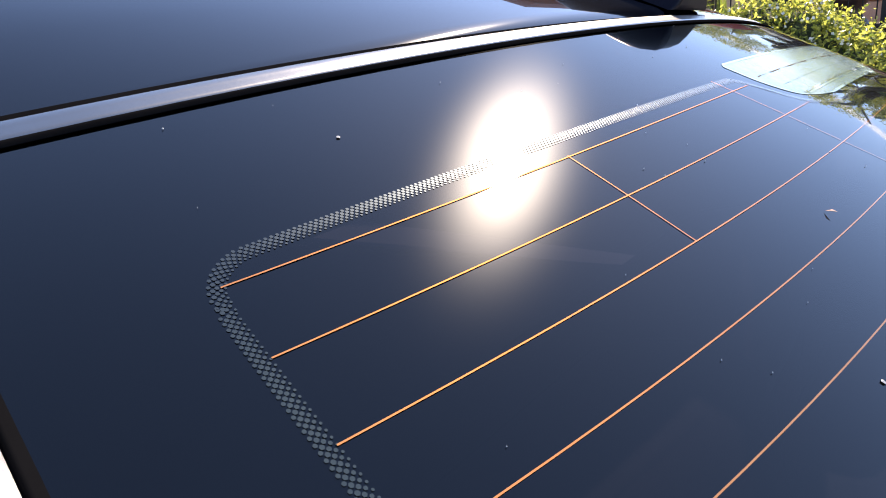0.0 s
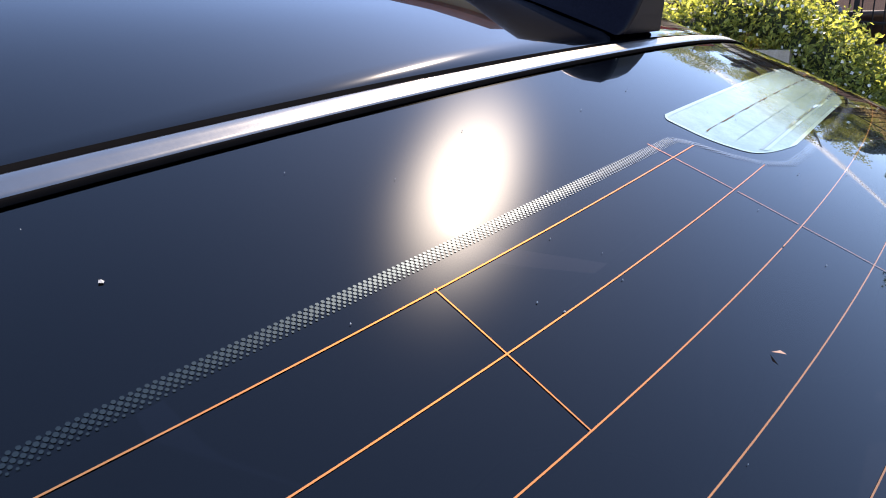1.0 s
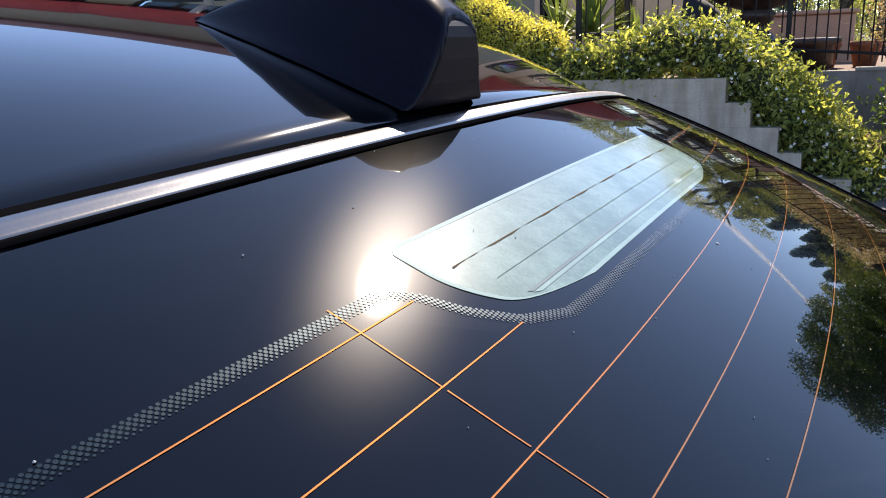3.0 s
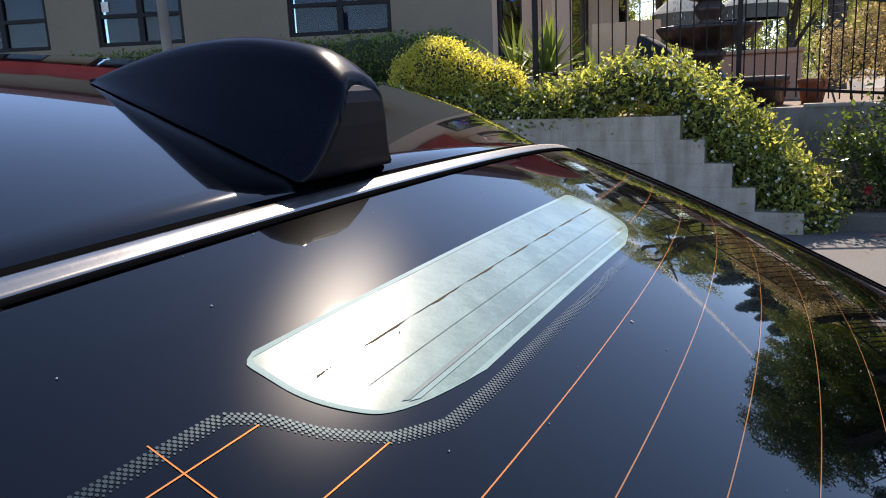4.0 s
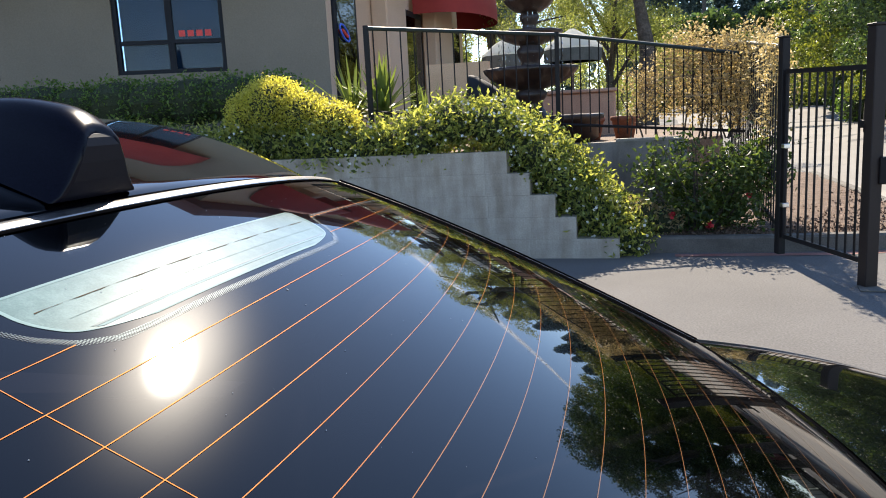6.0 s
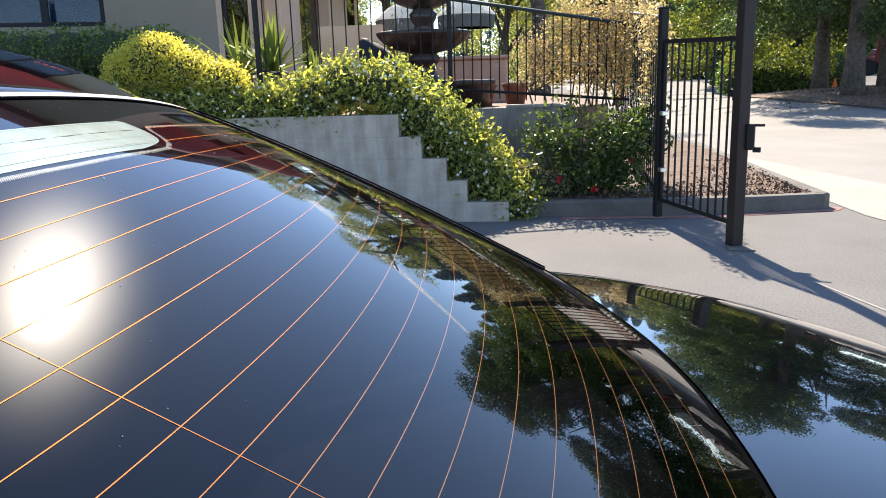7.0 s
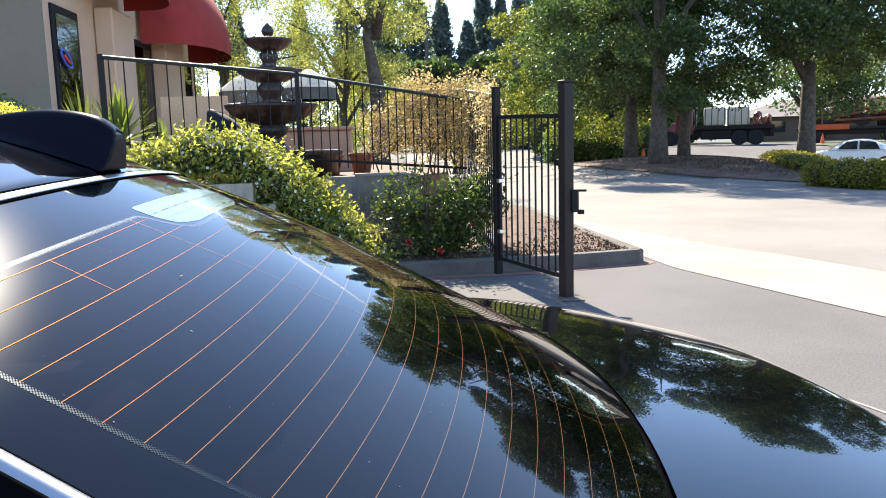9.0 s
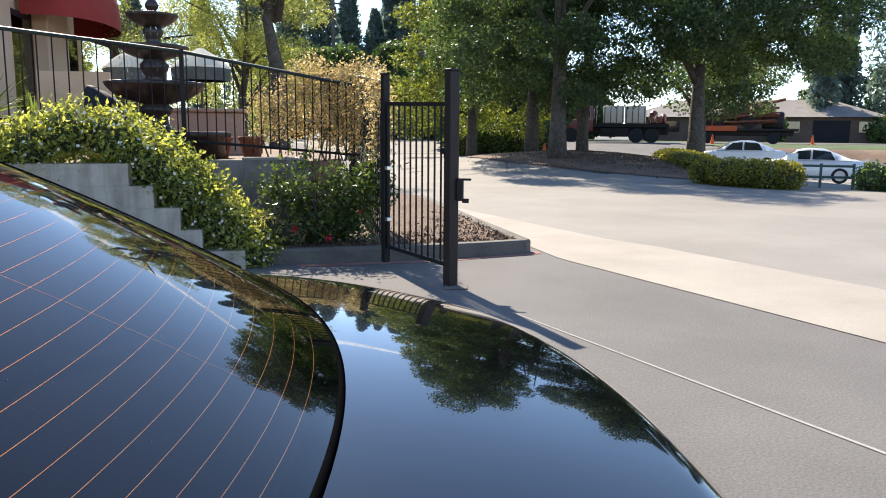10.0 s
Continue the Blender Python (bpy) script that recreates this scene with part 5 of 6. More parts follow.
# ---- trees ----
def tree(name, label, base, height, crown, trunk_r, n_leaf, leaf, mat, limbs=7, lean=(0, 0), clumps=26, low=0.28, seed=1, puff=(0.20, 0.34), up=(0.45, 0.85), shift=0.0):
    """A tapered trunk with limbs and a crown of many leaf clumps. crown: half widths x, y and the crown's foot as a share of the height."""
    rs = random.Random(seed)
    o = thing(name, label, "tree", at=base)
    top = Vector((lean[0], lean[1], height * 0.72))
    pts = [Vector((0, 0, -0.3)), Vector((0, 0, height * 0.1)), Vector((lean[0] * 0.3, lean[1] * 0.3, height * 0.3)), top * 0.7 + Vector((rs.uniform(-0.3, 0.3), 0, 0)), top]
    put("trunk", tube(pts, [trunk_r * 1.35, trunk_r, trunk_r * 0.8, trunk_r * 0.5, trunk_r * 0.2], 10), M_BARK, o, "", True)
    blobs = []
    for i in range(limbs):
        a = 2 * math.pi * i / limbs + rs.uniform(-0.4, 0.4)
        z0 = height * rs.uniform(low, 0.5)
        reach = rs.uniform(0.55, 0.95)
        e = Vector((crown[0] * reach * math.cos(a), crown[1] * reach * math.sin(a), height * rs.uniform(*up)))
        s = Vector((lean[0] * 0.4, lean[1] * 0.4, z0))
        mid = s.lerp(e, 0.5) + Vector((rs.uniform(-0.4, 0.4), rs.uniform(-0.4, 0.4), 0.4))
        put("limb", tube([s, mid, e], [trunk_r * 0.45, trunk_r * 0.3, trunk_r * 0.1], 7), M_BARK, o, "", True)
    for i in range(clumps):
        a, r = rs.uniform(0, 6.283), rs.random() ** 0.5
        zt = rs.uniform(crown[2], 1.0)
        wide = math.sin(math.pi * min(1.0, 0.18 + 0.82 * (1 - (zt - crown[2]) / (1.02 - crown[2]))) * 0.62) + 0.1
        rad = rs.uniform(*puff) * min(crown[0], crown[1])
        blobs.append((crown[0] * r * wide * math.cos(a) + lean[0] * zt + shift, crown[1] * r * wide * math.sin(a) + lean[1] * zt, height * zt - rad * 0.4, rad * rs.uniform(1.0, 1.6), rad * rs.uniform(1.0, 1.6), rad * rs.uniform(0.6, 0.9)))
    p = blob_points(blobs, n_leaf, shell=0.6)
    p += np.random.normal(size=p.shape) * 0.10
    cr = new("crown", leaf_mesh("crown", p, leaf * (0.55 + 0.9 * np.random.random(len(p))), mat, 0.8))
    cr.parent = o
    return o


OAKS = [((16.3, 26.8), 10.2, (5.0, 4.4, 0.33), 0.30, 200000, 0.105, 11), ((10.4, 26.2), 10.3, (3.0, 3.8, 0.22), 0.30, 84000, 0.10, 12), ((11.0, 31.0), 11.4, (3.0, 4.0, 0.20), 0.26, 76000, 0.105, 13),
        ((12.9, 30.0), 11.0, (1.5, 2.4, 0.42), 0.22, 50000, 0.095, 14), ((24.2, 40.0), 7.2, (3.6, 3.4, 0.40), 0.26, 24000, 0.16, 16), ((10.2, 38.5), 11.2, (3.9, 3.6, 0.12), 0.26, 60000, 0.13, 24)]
SHIFT = {11: 1.2, 12: -1.4, 13: -0.8, 14: -1.5}
for (x, y), h, cr, tr, n, lf, sd in OAKS:
    tree("oak_tree", "large shady oak with dark green leaves on the mound", (x, y, ground_z(x, y)), h, cr, tr, n, lf, M_OAK_SUNLIT if sd == 24 else M_OAK, seed=sd, clumps=80, puff=(0.12, 0.24), lean=(0.5 if sd == 14 else 0.0, 0), shift=SHIFT.get(sd, 0.0))
for (x, y), h, cr, tr, n, lf, sd in [((-4.5, 25.5), 7.2, (3.2, 3.0, 0.12), 0.16, 76000, 0.062, 21), ((-0.8, 26.5), 6.6, (2.6, 2.6, 0.1), 0.16, 68000, 0.062, 22), ((-8.5, 27.0), 7.8, (3.4, 3.0, 0.1), 0.16, 60000, 0.068, 23)]:
    tree("young_tree", "light yellow-green leafy tree behind the patio", (x, y, ground_z(x, y)), h, cr, tr, n, lf, M_LIME, seed=sd, clumps=40, low=0.2, puff=(0.14, 0.26))
tree("pollard_tree", "pollarded grey trunk with sparse leaves", (0.42, 24.0, 0.5), 8.4, (1.7, 1.6, 0.58), 0.30, 9000, 0.075, M_LIME, seed=31, clumps=12, low=0.5, limbs=4, up=(0.74, 0.95))


def conifer(at, h, r, n, seed):
    rs = np.random.RandomState(seed)
    o = thing("conifer", "tall dark conifer against the sky", "tree", at=at, group="conifers on the skyline")
    put("trunk", tube([(0, 0, -0.5), (0, 0, h)], [r * 0.12, 0.03], 7), M_BARK, o)
    t = rs.random_sample(n) ** 0.8
    tier = 1 - 0.25 * (np.mod(t * 17, 1.0))
    rad = r * (1.02 - t) ** 0.62 * tier * rs.random_sample(n) ** 0.4
    a = rs.random_sample(n) * 6.283
    rad *= 0.8 + 0.3 * np.sin(a * 3 + seed + t * 9)
    p = np.stack([rad * np.cos(a), rad * np.sin(a), h * (0.06 + 0.94 * t) - rad * 0.25], 1)
    c = new("crown", leaf_mesh("crown", p, 0.42 + 0.45 * rs.random_sample(n), M_CONIFER, 0.4, (0, 0, -0.5)))
    c.parent = o
    return o


for i, (x, y, h, r) in enumerate([(-2, 75, 15, 3.6), (1.8, 78, 17, 3.9), (4.4, 74, 16.5, 3.4), (7.4, 80, 15.2, 3.6), (9.7, 77, 12.5, 3.0), (11.6, 79, 16.5, 3.4), (15.2, 78, 15.5, 3.6), (-7, 82, 16, 3.0), (13, 76, 15, 2.6), (-13, 78, 15, 2.8), (17, 85, 17, 3.0), (49.5, 63, 16.5, 1.9), (53.2, 64.5, 15.5, 2.0), (60, 66, 22, 4.0), (50, 78, 20, 3.6), (66, 55, 20, 4), (74, 62, 21, 4.2), (-22, 80, 16, 3.2), (-32, 76, 17, 3.4)]):
    conifer((x, y, ground_z(x, y)), h, r, 4200, 40 + i)
for i, (x, y, h) in enumerate([(20, 68, 9), (27, 72, 10), (34, 80, 5.5), (28.5, 69, 5), (58, 74, 9), (66, 70, 9), (-18, 60, 9), (-28, 55, 9), (10, 66, 8), (80, 58, 10), (4, 62, 7), (42, 24, 10), (40, 10, 11), (14.6, 47, 7.0), (12.6, 52, 7.0), (18.2, 64, 8)]):
    tree("far_tree", "dark green tree in the distance", (x, y, ground_z(x, y)), h, (h * 0.48, h * 0.45, 0.12), 0.3, 11000, 0.38, M_OAK, seed=70 + i, clumps=20, limbs=4)

# low hedges by the lot
def low_hedge(name, label, pts, h, n, size, mat):
    bl = [(x, y, ground_z(x, y) + h * 0.45, r, r, h * 0.6) for x, y, r in pts]
    return shrub(name, label, "hedge", bl, n, size, mat)


low_hedge("lot_hedge", "low olive-green clipped hedge under the oak", [(16.3, 28.6, 0.8), (15.95, 27.7, 0.85), (15.6, 26.8, 0.8), (15.35, 25.9, 0.85), (15.1, 25.0, 0.85), (14.85, 24.2, 0.8), (14.6, 23.4, 0.75)], 0.50, 9000, 0.075, M_OLIVE)
low_hedge("lot_hedge", "broad olive-green clipped hedge by the parking lot", [(12.0, 18.6, 0.5), (12.3, 18.0, 0.62), (12.6, 17.5, 0.66), (12.95, 17.1, 0.6), (13.2, 16.8, 0.48)], 0.72, 11000, 0.075, M_OLIVE)
low_hedge("lot_hedge", "low green hedge at the edge of the lot", [(15.6, 16.6, 0.5), (16.1, 16.3, 0.6), (16.65, 15.95, 0.62), (17.2, 15.6, 0.6)], 0.7, 4000, 0.09, M_DKHEDGE)
low_hedge("street_hedge", "rounded green hedge along the drive", [(11.0, 43.0, 1.3), (12.6, 42.8, 1.3), (14.2, 42.4, 1.2), (15.4, 42.2, 1.1)], 2.1, 6000, 0.18, M_DKHEDGE)
low_hedge("street_hedge", "wide clipped green hedge before the house", [(52.5, 57.5, 2.0), (55, 56, 2.0)], 2.4, 3000, 0.3, M_DKHEDGE)
low_hedge("street_hedge", "small round green bush before the house", [(44.0, 61.5, 1.0)], 2.4, 1000, 0.3, M_DKHEDGE)
strip("lawn", [(14, 62), (40, 60), (70, 53)], [(14, 80), (40, 76), (70, 68)], 20, M_GRASS, "green lawn before the house", "lawn", 0.03)
strip("bank", [(24.6, 38.6), (27.5, 36.7), (30.5, 34.3), (34.5, 30.3), (37.5, 26.6)], [(26.2, 41.2), (29.3, 39.1), (32.5, 36.6), (36.7, 32.4), (39.9, 28.4)], 30, M_DIRT, "brown soil bank at the back of the lot", "soil", 0.04)
strip("lawn_verge", [(26.2, 41.2), (29.3, 39.1), (32.5, 36.6), (36.7, 32.4), (39.9, 28.4)], [(30, 50), (35, 48), (41, 45), (47, 40), (52, 34)], 30, M_GRASS, "sunlit green verge above the bank", "lawn", 0.045)
strip("tree_island", [(7.7, 29.5), (8.5, 25.6), (10.3, 21.9), (12.6, 19.3), (14.2, 18.2)], [(12.0, 36.0), (16, 34), (18, 30), (17.5, 25), (15.3, 19.0)], 40, M_DIRT, "brown leaf litter under the trees", "soil", 0.03)
n_l = 4000
lx = np.random.normal(13.0, 1.9, n_l)
ly = np.random.normal(26.8, 2.3, n_l)
lit = new("leaf_litter", leaf_mesh("leaf_litter", np.array([(x, y, ground_z(x, y) + 0.05) for x, y in zip(lx, ly)]), np.random.uniform(0.04, 0.08, n_l), M_DIRT, 0.7))
tagged(lit, "dry brown leaves under the oaks", "leaf litter", "", "stuff")


# ---- parked vehicles ----
M_WHITE = plain_mat("white_car_paint", (0.72, 0.74, 0.77), rough=0.3, coat=0.8, grain=0.03)
M_CARGLASS = plain_mat("dark_car_glass", (0.02, 0.025, 0.03), rough=0.08, coat=1.0)


def sedan(at, turn, label):
    o = thing("parked_car", label, "car", at=at, turn=turn, group="parked white cars")
    prof = [(-2.25, 0.62, 0.6), (-2.15, 0.78, 0.75), (-1.3, 0.93, 0.86), (-0.9, 0.96, 0.88), (1.2, 0.98, 0.88), (1.9, 0.98, 0.84), (2.2, 0.9, 0.78), (2.27, 0.6, 0.7)]
    secs = []
    for x, z, w in prof:
        half = [(0, z), (w * 0.8, z - 0.01), (w * 0.95, z - 0.10), (w, 0.55), (w * 0.98, 0.3), (w * 0.9, 0.2)]
        secs.append([(x, -a, b) for a, b in half[::-1]] + [(x, a, b) for a, b in half[1:]])
    put("body", loft(secs), M_WHITE, o, "", True)
    cab = []
    for x, z, w in [(-1.0, 0.95, 0.72), (-0.35, 1.36, 0.60), (0.1, 1.44, 0.58), (0.7, 1.42, 0.58), (1.25, 1.2, 0.62), (1.75, 0.98, 0.66)]:
        half = [(0, z), (w * 0.85, z - 0.02), (w, z - 0.06), (0.80, 0.94)]
        cab.append([(x, -a, b) for a, b in half[::-1]] + [(x, a, b) for a, b in half[1:]])
    put("cabin", loft(cab), M_WHITE, o, "", True)
    for sg in (-1, 1):
        for x0, x1, t0, t1 in ((-0.62, 0.22, -0.25, 0.22), (0.30, 1.15, 0.30, 0.95)):
            vs = [(x0, sg * 0.805, 0.97), (x1, sg * 0.805, 0.97), (t1, sg * 0.655, 1.35 if x0 < 0 else 1.30), (t0, sg * 0.655, 1.31 if x0 < 0 else 1.36)]
            put("side_window", (vs, [(0, 1, 2, 3)]), M_CARGLASS, o)
        for wx in (-1.42, 1.35):
            w = put("wheel", moved(lathe([(0.2, -0.1), (0.30, -0.1), (0.32, -0.07), (0.32, 0.07), (0.30, 0.1), (0.2, 0.1)], 20), pose(wx, sg * 0.80, 0.32, 90, 0, 0)), M_TYRE, o)
            put("rim", moved(lathe([(0.21, -0.105), (0.10, -0.09), (0.10, 0.09), (0.21, 0.105)], 16), pose(wx, sg * 0.80, 0.32, 90, 0, 0)), M_RIM, w)
        put("lamp", moved(block(-0.08, 0.08, -0.15, 0.15, -0.06, 0.06, 0.02), pose(-2.14, sg * 0.52, 0.72)), M_LAMP_CLEAR, o)
        put("lamp", moved(block(-0.05, 0.05, -0.16, 0.16, -0.07, 0.07, 0.02), pose(2.2, sg * 0.55, 0.80)), M_LAMP_RED, o)
    put("windscreen", ([(-1.0, -0.66, 0.99), (-1.0, 0.66, 0.99), (-0.37, 0.53, 1.36), (-0.37, -0.53, 1.36)], [(0, 1, 2, 3)]), M_CARGLASS, o)
    return o


sedan((22.25, 28.2, ground_z(22.25, 28.2)), -38, "white parked sedan behind the low hedge")
sedan((22.8, 34.0, ground_z(22.8, 34.0)), -36, "white parked sedan in the shade of the oaks")

M_RIG = rough_mat("rust_orange_paint", (0.15, 0.042, 0.022), (0.30, 0.085, 0.035), scale=2, fine=30, rough=0.6)
tk = thing("tank_truck", "flatbed work truck with white water tanks", "truck", at=(26.0, 55.7, ground_z(26, 55.7)), turn=-24.4)
M_TRUCKRED = plain_mat("dull_red_paint", (0.13, 0.02, 0.018), rough=0.35, coat=0.5)
put("cab", join(block(-4.2, -2.9, -1.0, 1.0, 0.8, 1.75, 0.12, 2), block(-3.0, -1.7, -1.05, 1.05, 0.8, 2.75, 0.12, 2)), M_TRUCKRED, tk, "dull red cab", True)
put("cab_window", block(-2.6, -1.95, -1.07, 1.07, 1.85, 2.45, 0.03), M_CARGLASS, tk)
put("chassis", join(block(-3.9, 3.9, -0.75, 0.75, 0.62, 1.148, 0.03), block(-1.2, 1.0, -1.05, 1.05, 0.45, 1.148, 0.05), block(3.6, 3.8, -1.0, 1.0, 0.6, 1.2, 0.02)), M_IRON, tk)
put("bed", block(-1.6, 3.9, -1.1, 1.1, 1.15, 1.44, 0.03), M_IRON, tk)
put("headboard", block(-1.6, -1.5, -1.05, 1.05, 1.444, 2.9, 0.02), M_IRON, tk)
for x0 in (-1.0, 0.62):
    t_ = put("tank", block(x0, x0 + 1.58, -0.95, 0.95, 1.45, 2.8, 0.12, 2), plain_mat("cream_tank", (0.56, 0.49, 0.37), rough=0.5), tk, "cream plastic tank", True)
    for k in range(4):
        put("cage_bar", block(x0 + 0.1 + k * 0.45, x0 + 0.14 + k * 0.45, -0.98, -0.955, 1.45, 2.8), M_IRONB, t_)
put("pump", join(block(2.4, 3.4, -0.6, 0.6, 1.44, 2.0, 0.08), lathe([(0.3, 1.44), (0.3, 2.3), (0.16, 2.45)], 12, (2.8, 0.3, 0)), lathe([(0.22, 1.44), (0.22, 2.1), (0.1, 2.2)], 12, (3.5, -0.4, 0))), M_TRUCKRED, tk)
put("hose", tube([(2.4 + 1.3 * k / 16, -0.75 + 0.1 * math.sin(k), 1.75 + 0.28 * math.sin(k * 1.1)) for k in range(17)], 0.07, 6), M_RIG, tk)
for wx in (-3.4, 1.5, 2.65):
    for sg in (-1, 1):
        wh = put("wheel", moved(lathe([(0.27, -0.15), (0.52, -0.15), (0.56, -0.1), (0.56, 0.1), (0.52, 0.15), (0.27, 0.15)], 20), pose(wx, sg * 0.95, 0.56, 90, 0, 0)), M_TYRE, tk)
        put("hub", moved(lathe([(0.27, -0.12), (0.12, -0.06), (0.12, 0.06), (0.27, 0.12)], 14), pose(wx, sg * 0.95, 0.56, 90, 0, 0)), M_PLANTER, wh)

rig = thing("drilling_rig", "rust-orange drilling rig on a flatbed trailer", "machine", at=(35.2, 53.0, ground_z(35.2, 53.0)), turn=-33)
put("trailer_bed", join(block(-3.9, 3.9, -1.1, 1.1, 0.95, 1.15, 0.04), block(-3.6, 3.6, -0.6, 0.6, 0.6, 0.95, 0.03)), M_IRONB, rig)
put("side_panel", block(-3.6, -0.4, -1.16, -1.105, 0.95, 1.35, 0.02), plain_mat("orange_panel", (0.55, 0.09, 0.02), rough=0.5), rig, "bright orange side panel")
for x in (-3.3, -2.8, -2.2):
    put("stake", tube([(x, -0.9, 1.15), (x + 0.05, -0.9, 3.2)], 0.07, 6), M_RIG, rig)
put("engine_box", block(-2.9, -1.3, -0.8, 0.9, 1.15, 2.3, 0.1, 2), M_IRONB, rig, "", True)
for k in range(16):
    row, col = k // 4, k % 4
    x0, x1 = -2.2 + random.uniform(0.0, 1.6), 2.7 - random.uniform(0.0, 1.6)
    z0, z1 = 1.5 + 0.36 * row + random.uniform(-0.15, 0.15), 1.85 + 0.40 * row + random.uniform(-0.25, 0.2)
    put("drill_pipe", tube([(x0, -0.85 + 0.42 * col, z0), (x1, -0.85 + 0.42 * col + random.uniform(-0.1, 0.1), z1)], random.uniform(0.09, 0.19), 8), M_RIG, rig)
put("mast", join(*[tube([(-2.0, sy, 2.1), (2.9, sy, 3.35)], 0.11, 6) for sy in (-0.45, 0.45)], *[tube([(-1.6 + 0.7 * k, -0.45, 2.2 + 0.18 * k), (-1.3 + 0.7 * k, 0.45, 2.28 + 0.18 * k)], 0.06, 5) for k in range(6)]), M_RIG, rig)
put("cabin_frame", block(1.3, 2.9, -0.2, 0.9, 1.15, 2.4, 0.15, 2), M_IRONB, rig, "", True)
put("hose_reel", moved(lathe([(0.15, -0.32), (0.6, -0.3), (0.6, -0.26), (0.4, -0.24), (0.4, 0.24), (0.6, 0.26), (0.6, 0.3), (0.15, 0.32)], 18), pose(0.4, -0.4, 1.75, 90, 0, 0)), M_IRONB, rig)
for wx in (-2.4, 2.2):
    for sg in (-1, 1):
        put("wheel", moved(lathe([(0.2, -0.12), (0.42, -0.12), (0.45, -0.08), (0.45, 0.08), (0.42, 0.12), (0.2, 0.12)], 18), pose(wx, sg * 0.95, 0.45, 90, 0, 0)), M_TYRE, rig)
M_CONE = plain_mat("orange_cone", (0.75, 0.12, 0.02), rough=0.6)
for x, y in ((13.6, 36.8), (31.5, 51.0), (38.8, 49.6)):
    c = thing("traffic_cone", "small orange traffic cone on the road", "cone", at=(x, y, ground_z(x, y)), group="traffic cones")
    put("cone_body", lathe([(0.16, 0.03), (0.03, 0.72)], 12), M_CONE, c)
    put("foot", block(-0.2, 0.2, -0.2, 0.2, 0, 0.035, 0.008), M_CONE, c)

# house beyond the street
hs = thing("house", "low brown house with a shallow grey-brown hip roof", "house", at=(46.0, 66.5, ground_z(46, 66)), turn=-33)
put("wall", block(-12, 9.6, -3.5, 4.5, 0, 2.35, 0.02), rough_mat("brown_brick_siding", (0.13, 0.085, 0.065), (0.19, 0.13, 0.10), scale=1, fine=20), hs)
M_ROOF = rough_mat("grey_brown_shingle", (0.20, 0.18, 0.165), (0.30, 0.27, 0.245), scale=1.0, fine=14, stain=0.3)
put("roof", ([(-12.7, -4.2, 2.3), (10.3, -4.2, 2.3), (10.3, 5.2, 2.3), (-12.7, 5.2, 2.3), (-8.0, 0.5, 4.0), (5.8, 0.5, 4.0)], [(0, 1, 5, 4), (1, 2, 5), (2, 3, 4, 5), (3, 0, 4), (3, 2, 1, 0)]), M_ROOF, hs)
for x in (-9, -5, 1.5):
    put("window", block(x, x + 1.6, -3.55, -3.48, 0.9, 1.9), M_CARGLASS, hs)
put("garage_door", block(4.2, 7.2, -3.56, -3.47, 0, 2.0), M_FRAME, hs)
put("window", block(7.9, 9.2, -3.55, -3.48, 0.9, 1.9), M_CARGLASS, hs)

# small things by the lot
rl = thing("lot_rail", "green metal rail beside the lot entrance", "rail", at=(14.7, 17.6, 0), turn=-30)
M_GREEN = plain_mat("green_metal", (0.04, 0.08, 0.07), rough=0.5)
for z in (0.55, 0.25):
    put("rail_bar", tube([(-0.7, 0, z), (0.9, 0, z)], 0.035, 6), M_GREEN, rl)
for x in (-0.7, 0.1, 0.9):
    put("rail_post", tube([(x, 0, -0.2), (x, 0, 0.62)], 0.035, 6), M_GREEN, rl)
sp = thing("sign_post", "pale post with a small white sign at the lot", "sign", at=(14.9, 19.0, -0.1))
put("post", block(-0.05, 0.05, -0.05, 0.05, 0, 0.75, 0.005), M_APRON, sp)
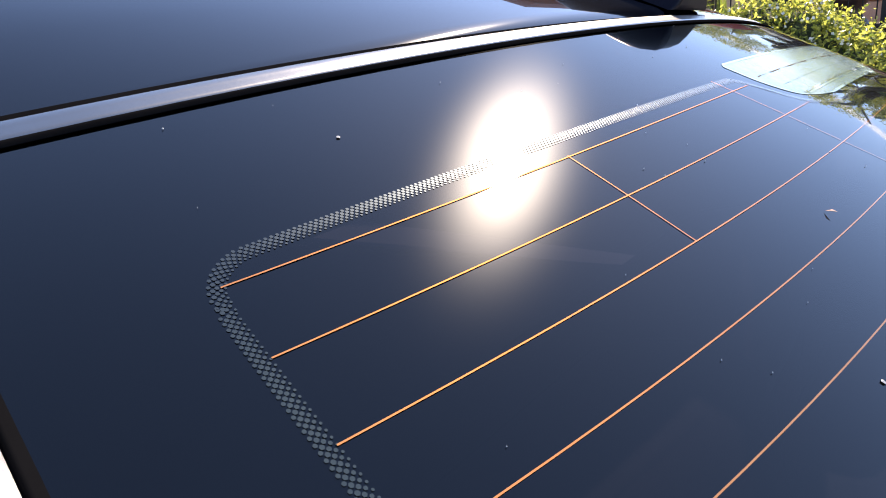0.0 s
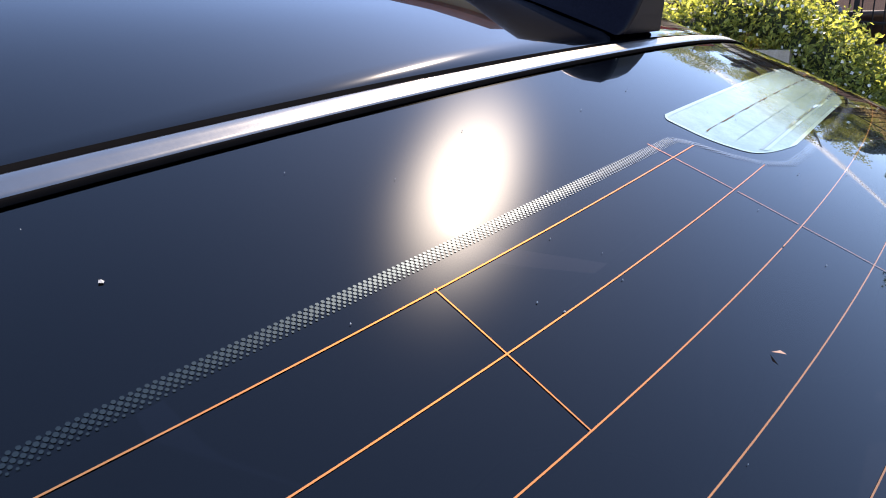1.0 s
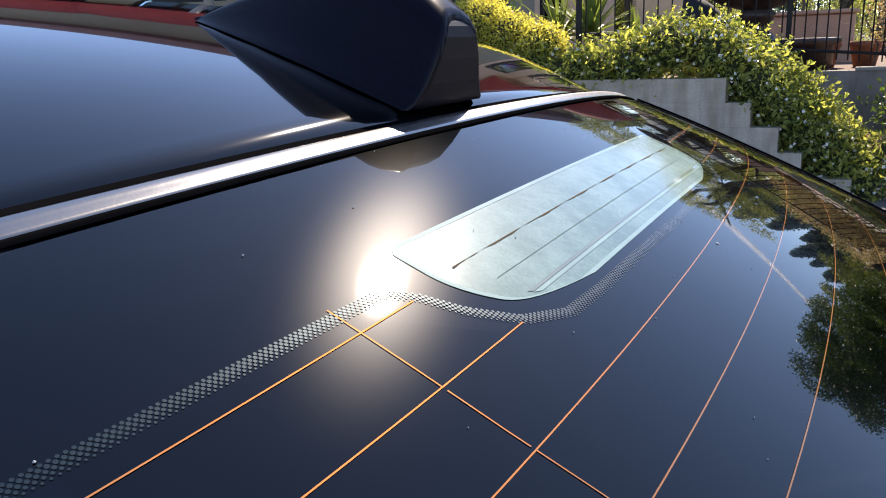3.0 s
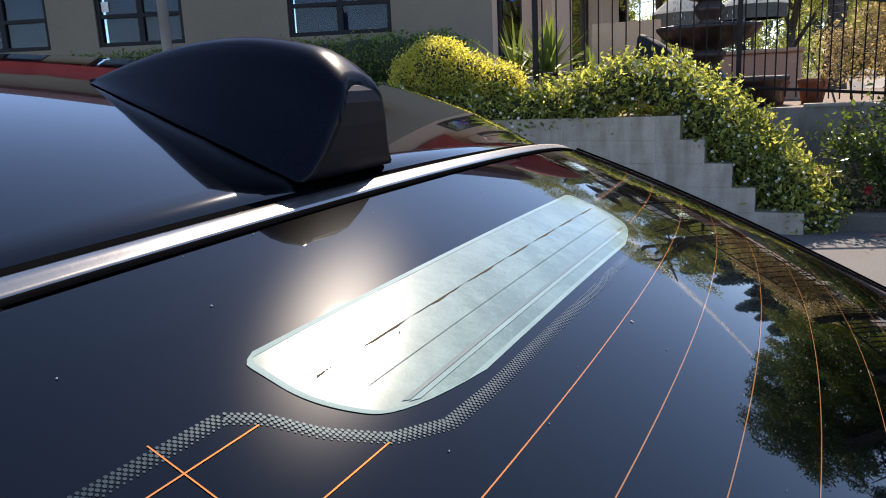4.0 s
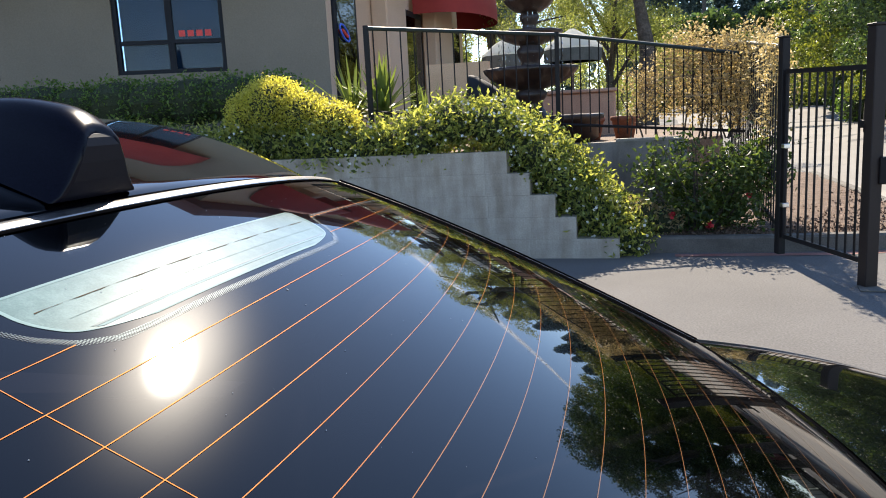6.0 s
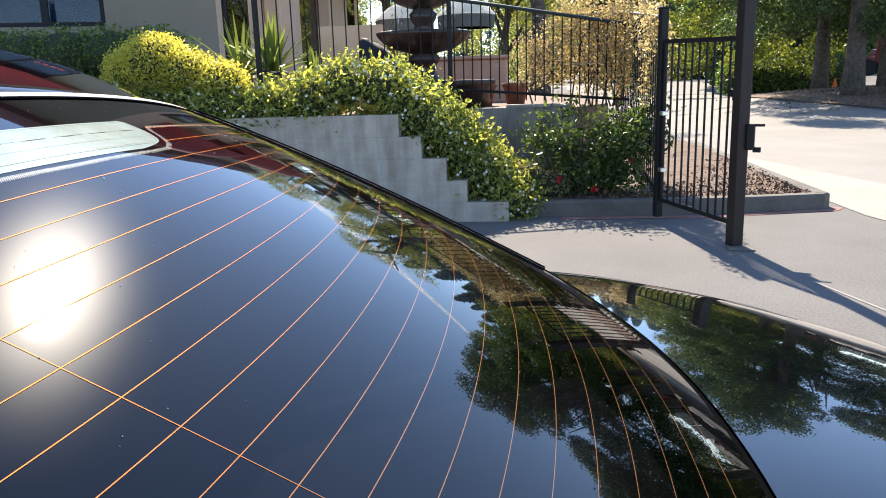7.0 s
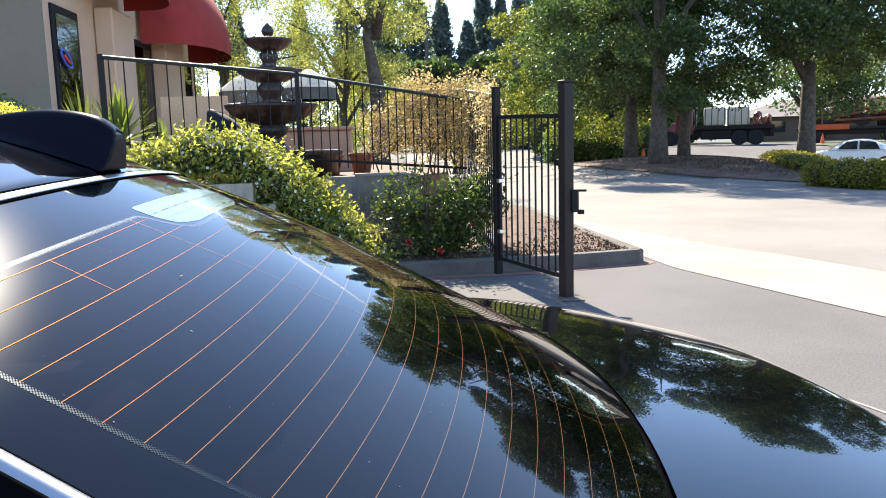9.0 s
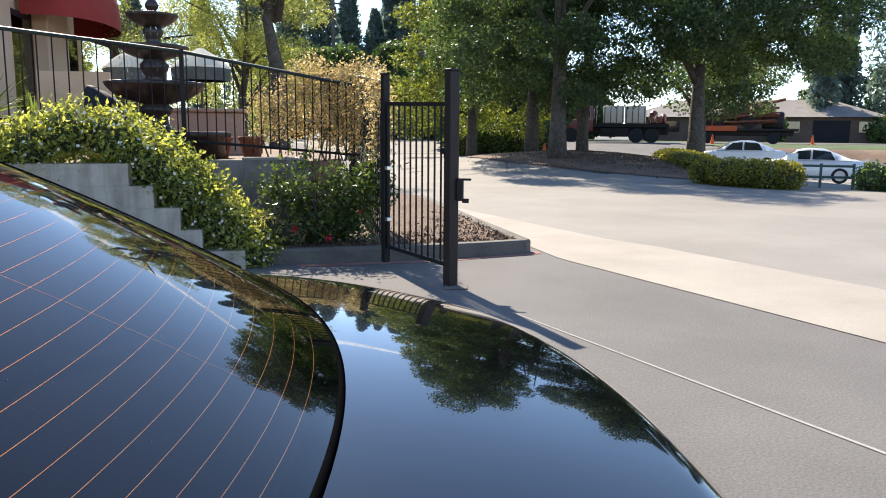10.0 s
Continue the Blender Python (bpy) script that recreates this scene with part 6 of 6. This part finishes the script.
put("panel", block(-0.18, 0.18, -0.06, -0.05, 0.62, 0.95, 0.004), M_PETAL, sp)
solo("utility_pole", join(tube([(5.2, 70, 0.5), (5.2, 70, 13.5)], 0.16, 8), block(4.2, 6.2, 69.9, 70.1, 12.4, 12.55), block(4.9, 5.5, 69.7, 70.0, 11.2, 12.2, 0.1)), M_BARK, "wooden utility pole with a transformer on the skyline", "pole")

# a thin vapour trail high in the sky
M_TRAIL, nt_, b_ = mat_base("vapour_trail")
tr_, di_, tl_ = nt_.nodes.new("ShaderNodeBsdfTransparent"), nt_.nodes.new("ShaderNodeBsdfTranslucent"), nt_.nodes.new("ShaderNodeMixShader")
di_.inputs["Color"].default_value = (0.9, 0.9, 0.92, 1)
_, tf_ = ramp_noise(nt_, 0.06, (0, 0, 0), (1, 1, 1), detail=3)
tm_ = nt_.nodes.new("ShaderNodeMath")
tm_.operation = "MULTIPLY"
tm_.inputs[1].default_value = 0.45
nt_.links.new(tf_, tm_.inputs[0])
nt_.links.new(tm_.outputs[0], tl_.inputs[0])
nt_.links.new(tr_.outputs[0], tl_.inputs[1])
nt_.links.new(di_.outputs[0], tl_.inputs[2])
nt_.links.new(tl_.outputs[0], nt_.nodes["Material Output"].inputs["Surface"])


def sky_dir(az, el, r):
    return Vector((-math.sin(radians(az)) * math.cos(radians(el)), math.cos(radians(az)) * math.cos(radians(el)), math.sin(radians(el)))) * r


layers = []
for j, w in enumerate((0.55, 0.4, 0.27, 0.15)):
    layers.append(sheet(lambda t, s: tuple(sky_dir(13 - 26 * t, 11.6 + 3.6 * t - 0.9 * t * t + s * w * (0.35 + 0.65 * math.sin(math.pi * min(1, 0.1 + t))), 400 + j)), span(0, 1, 30), [-1, 1]))
solo("vapour_trail", join(*layers), M_TRAIL, "thin white vapour trail in the blue sky", "vapour trail", "structure")

# walls and trees that close the place behind the camera
solo("rear_boundary", prism([(-30, -26), (30, -26), (30, -26.3), (-30, -26.3)], 0, 2.0), M_STUCCO, "plain boundary wall across the car park", "wall", "structure")
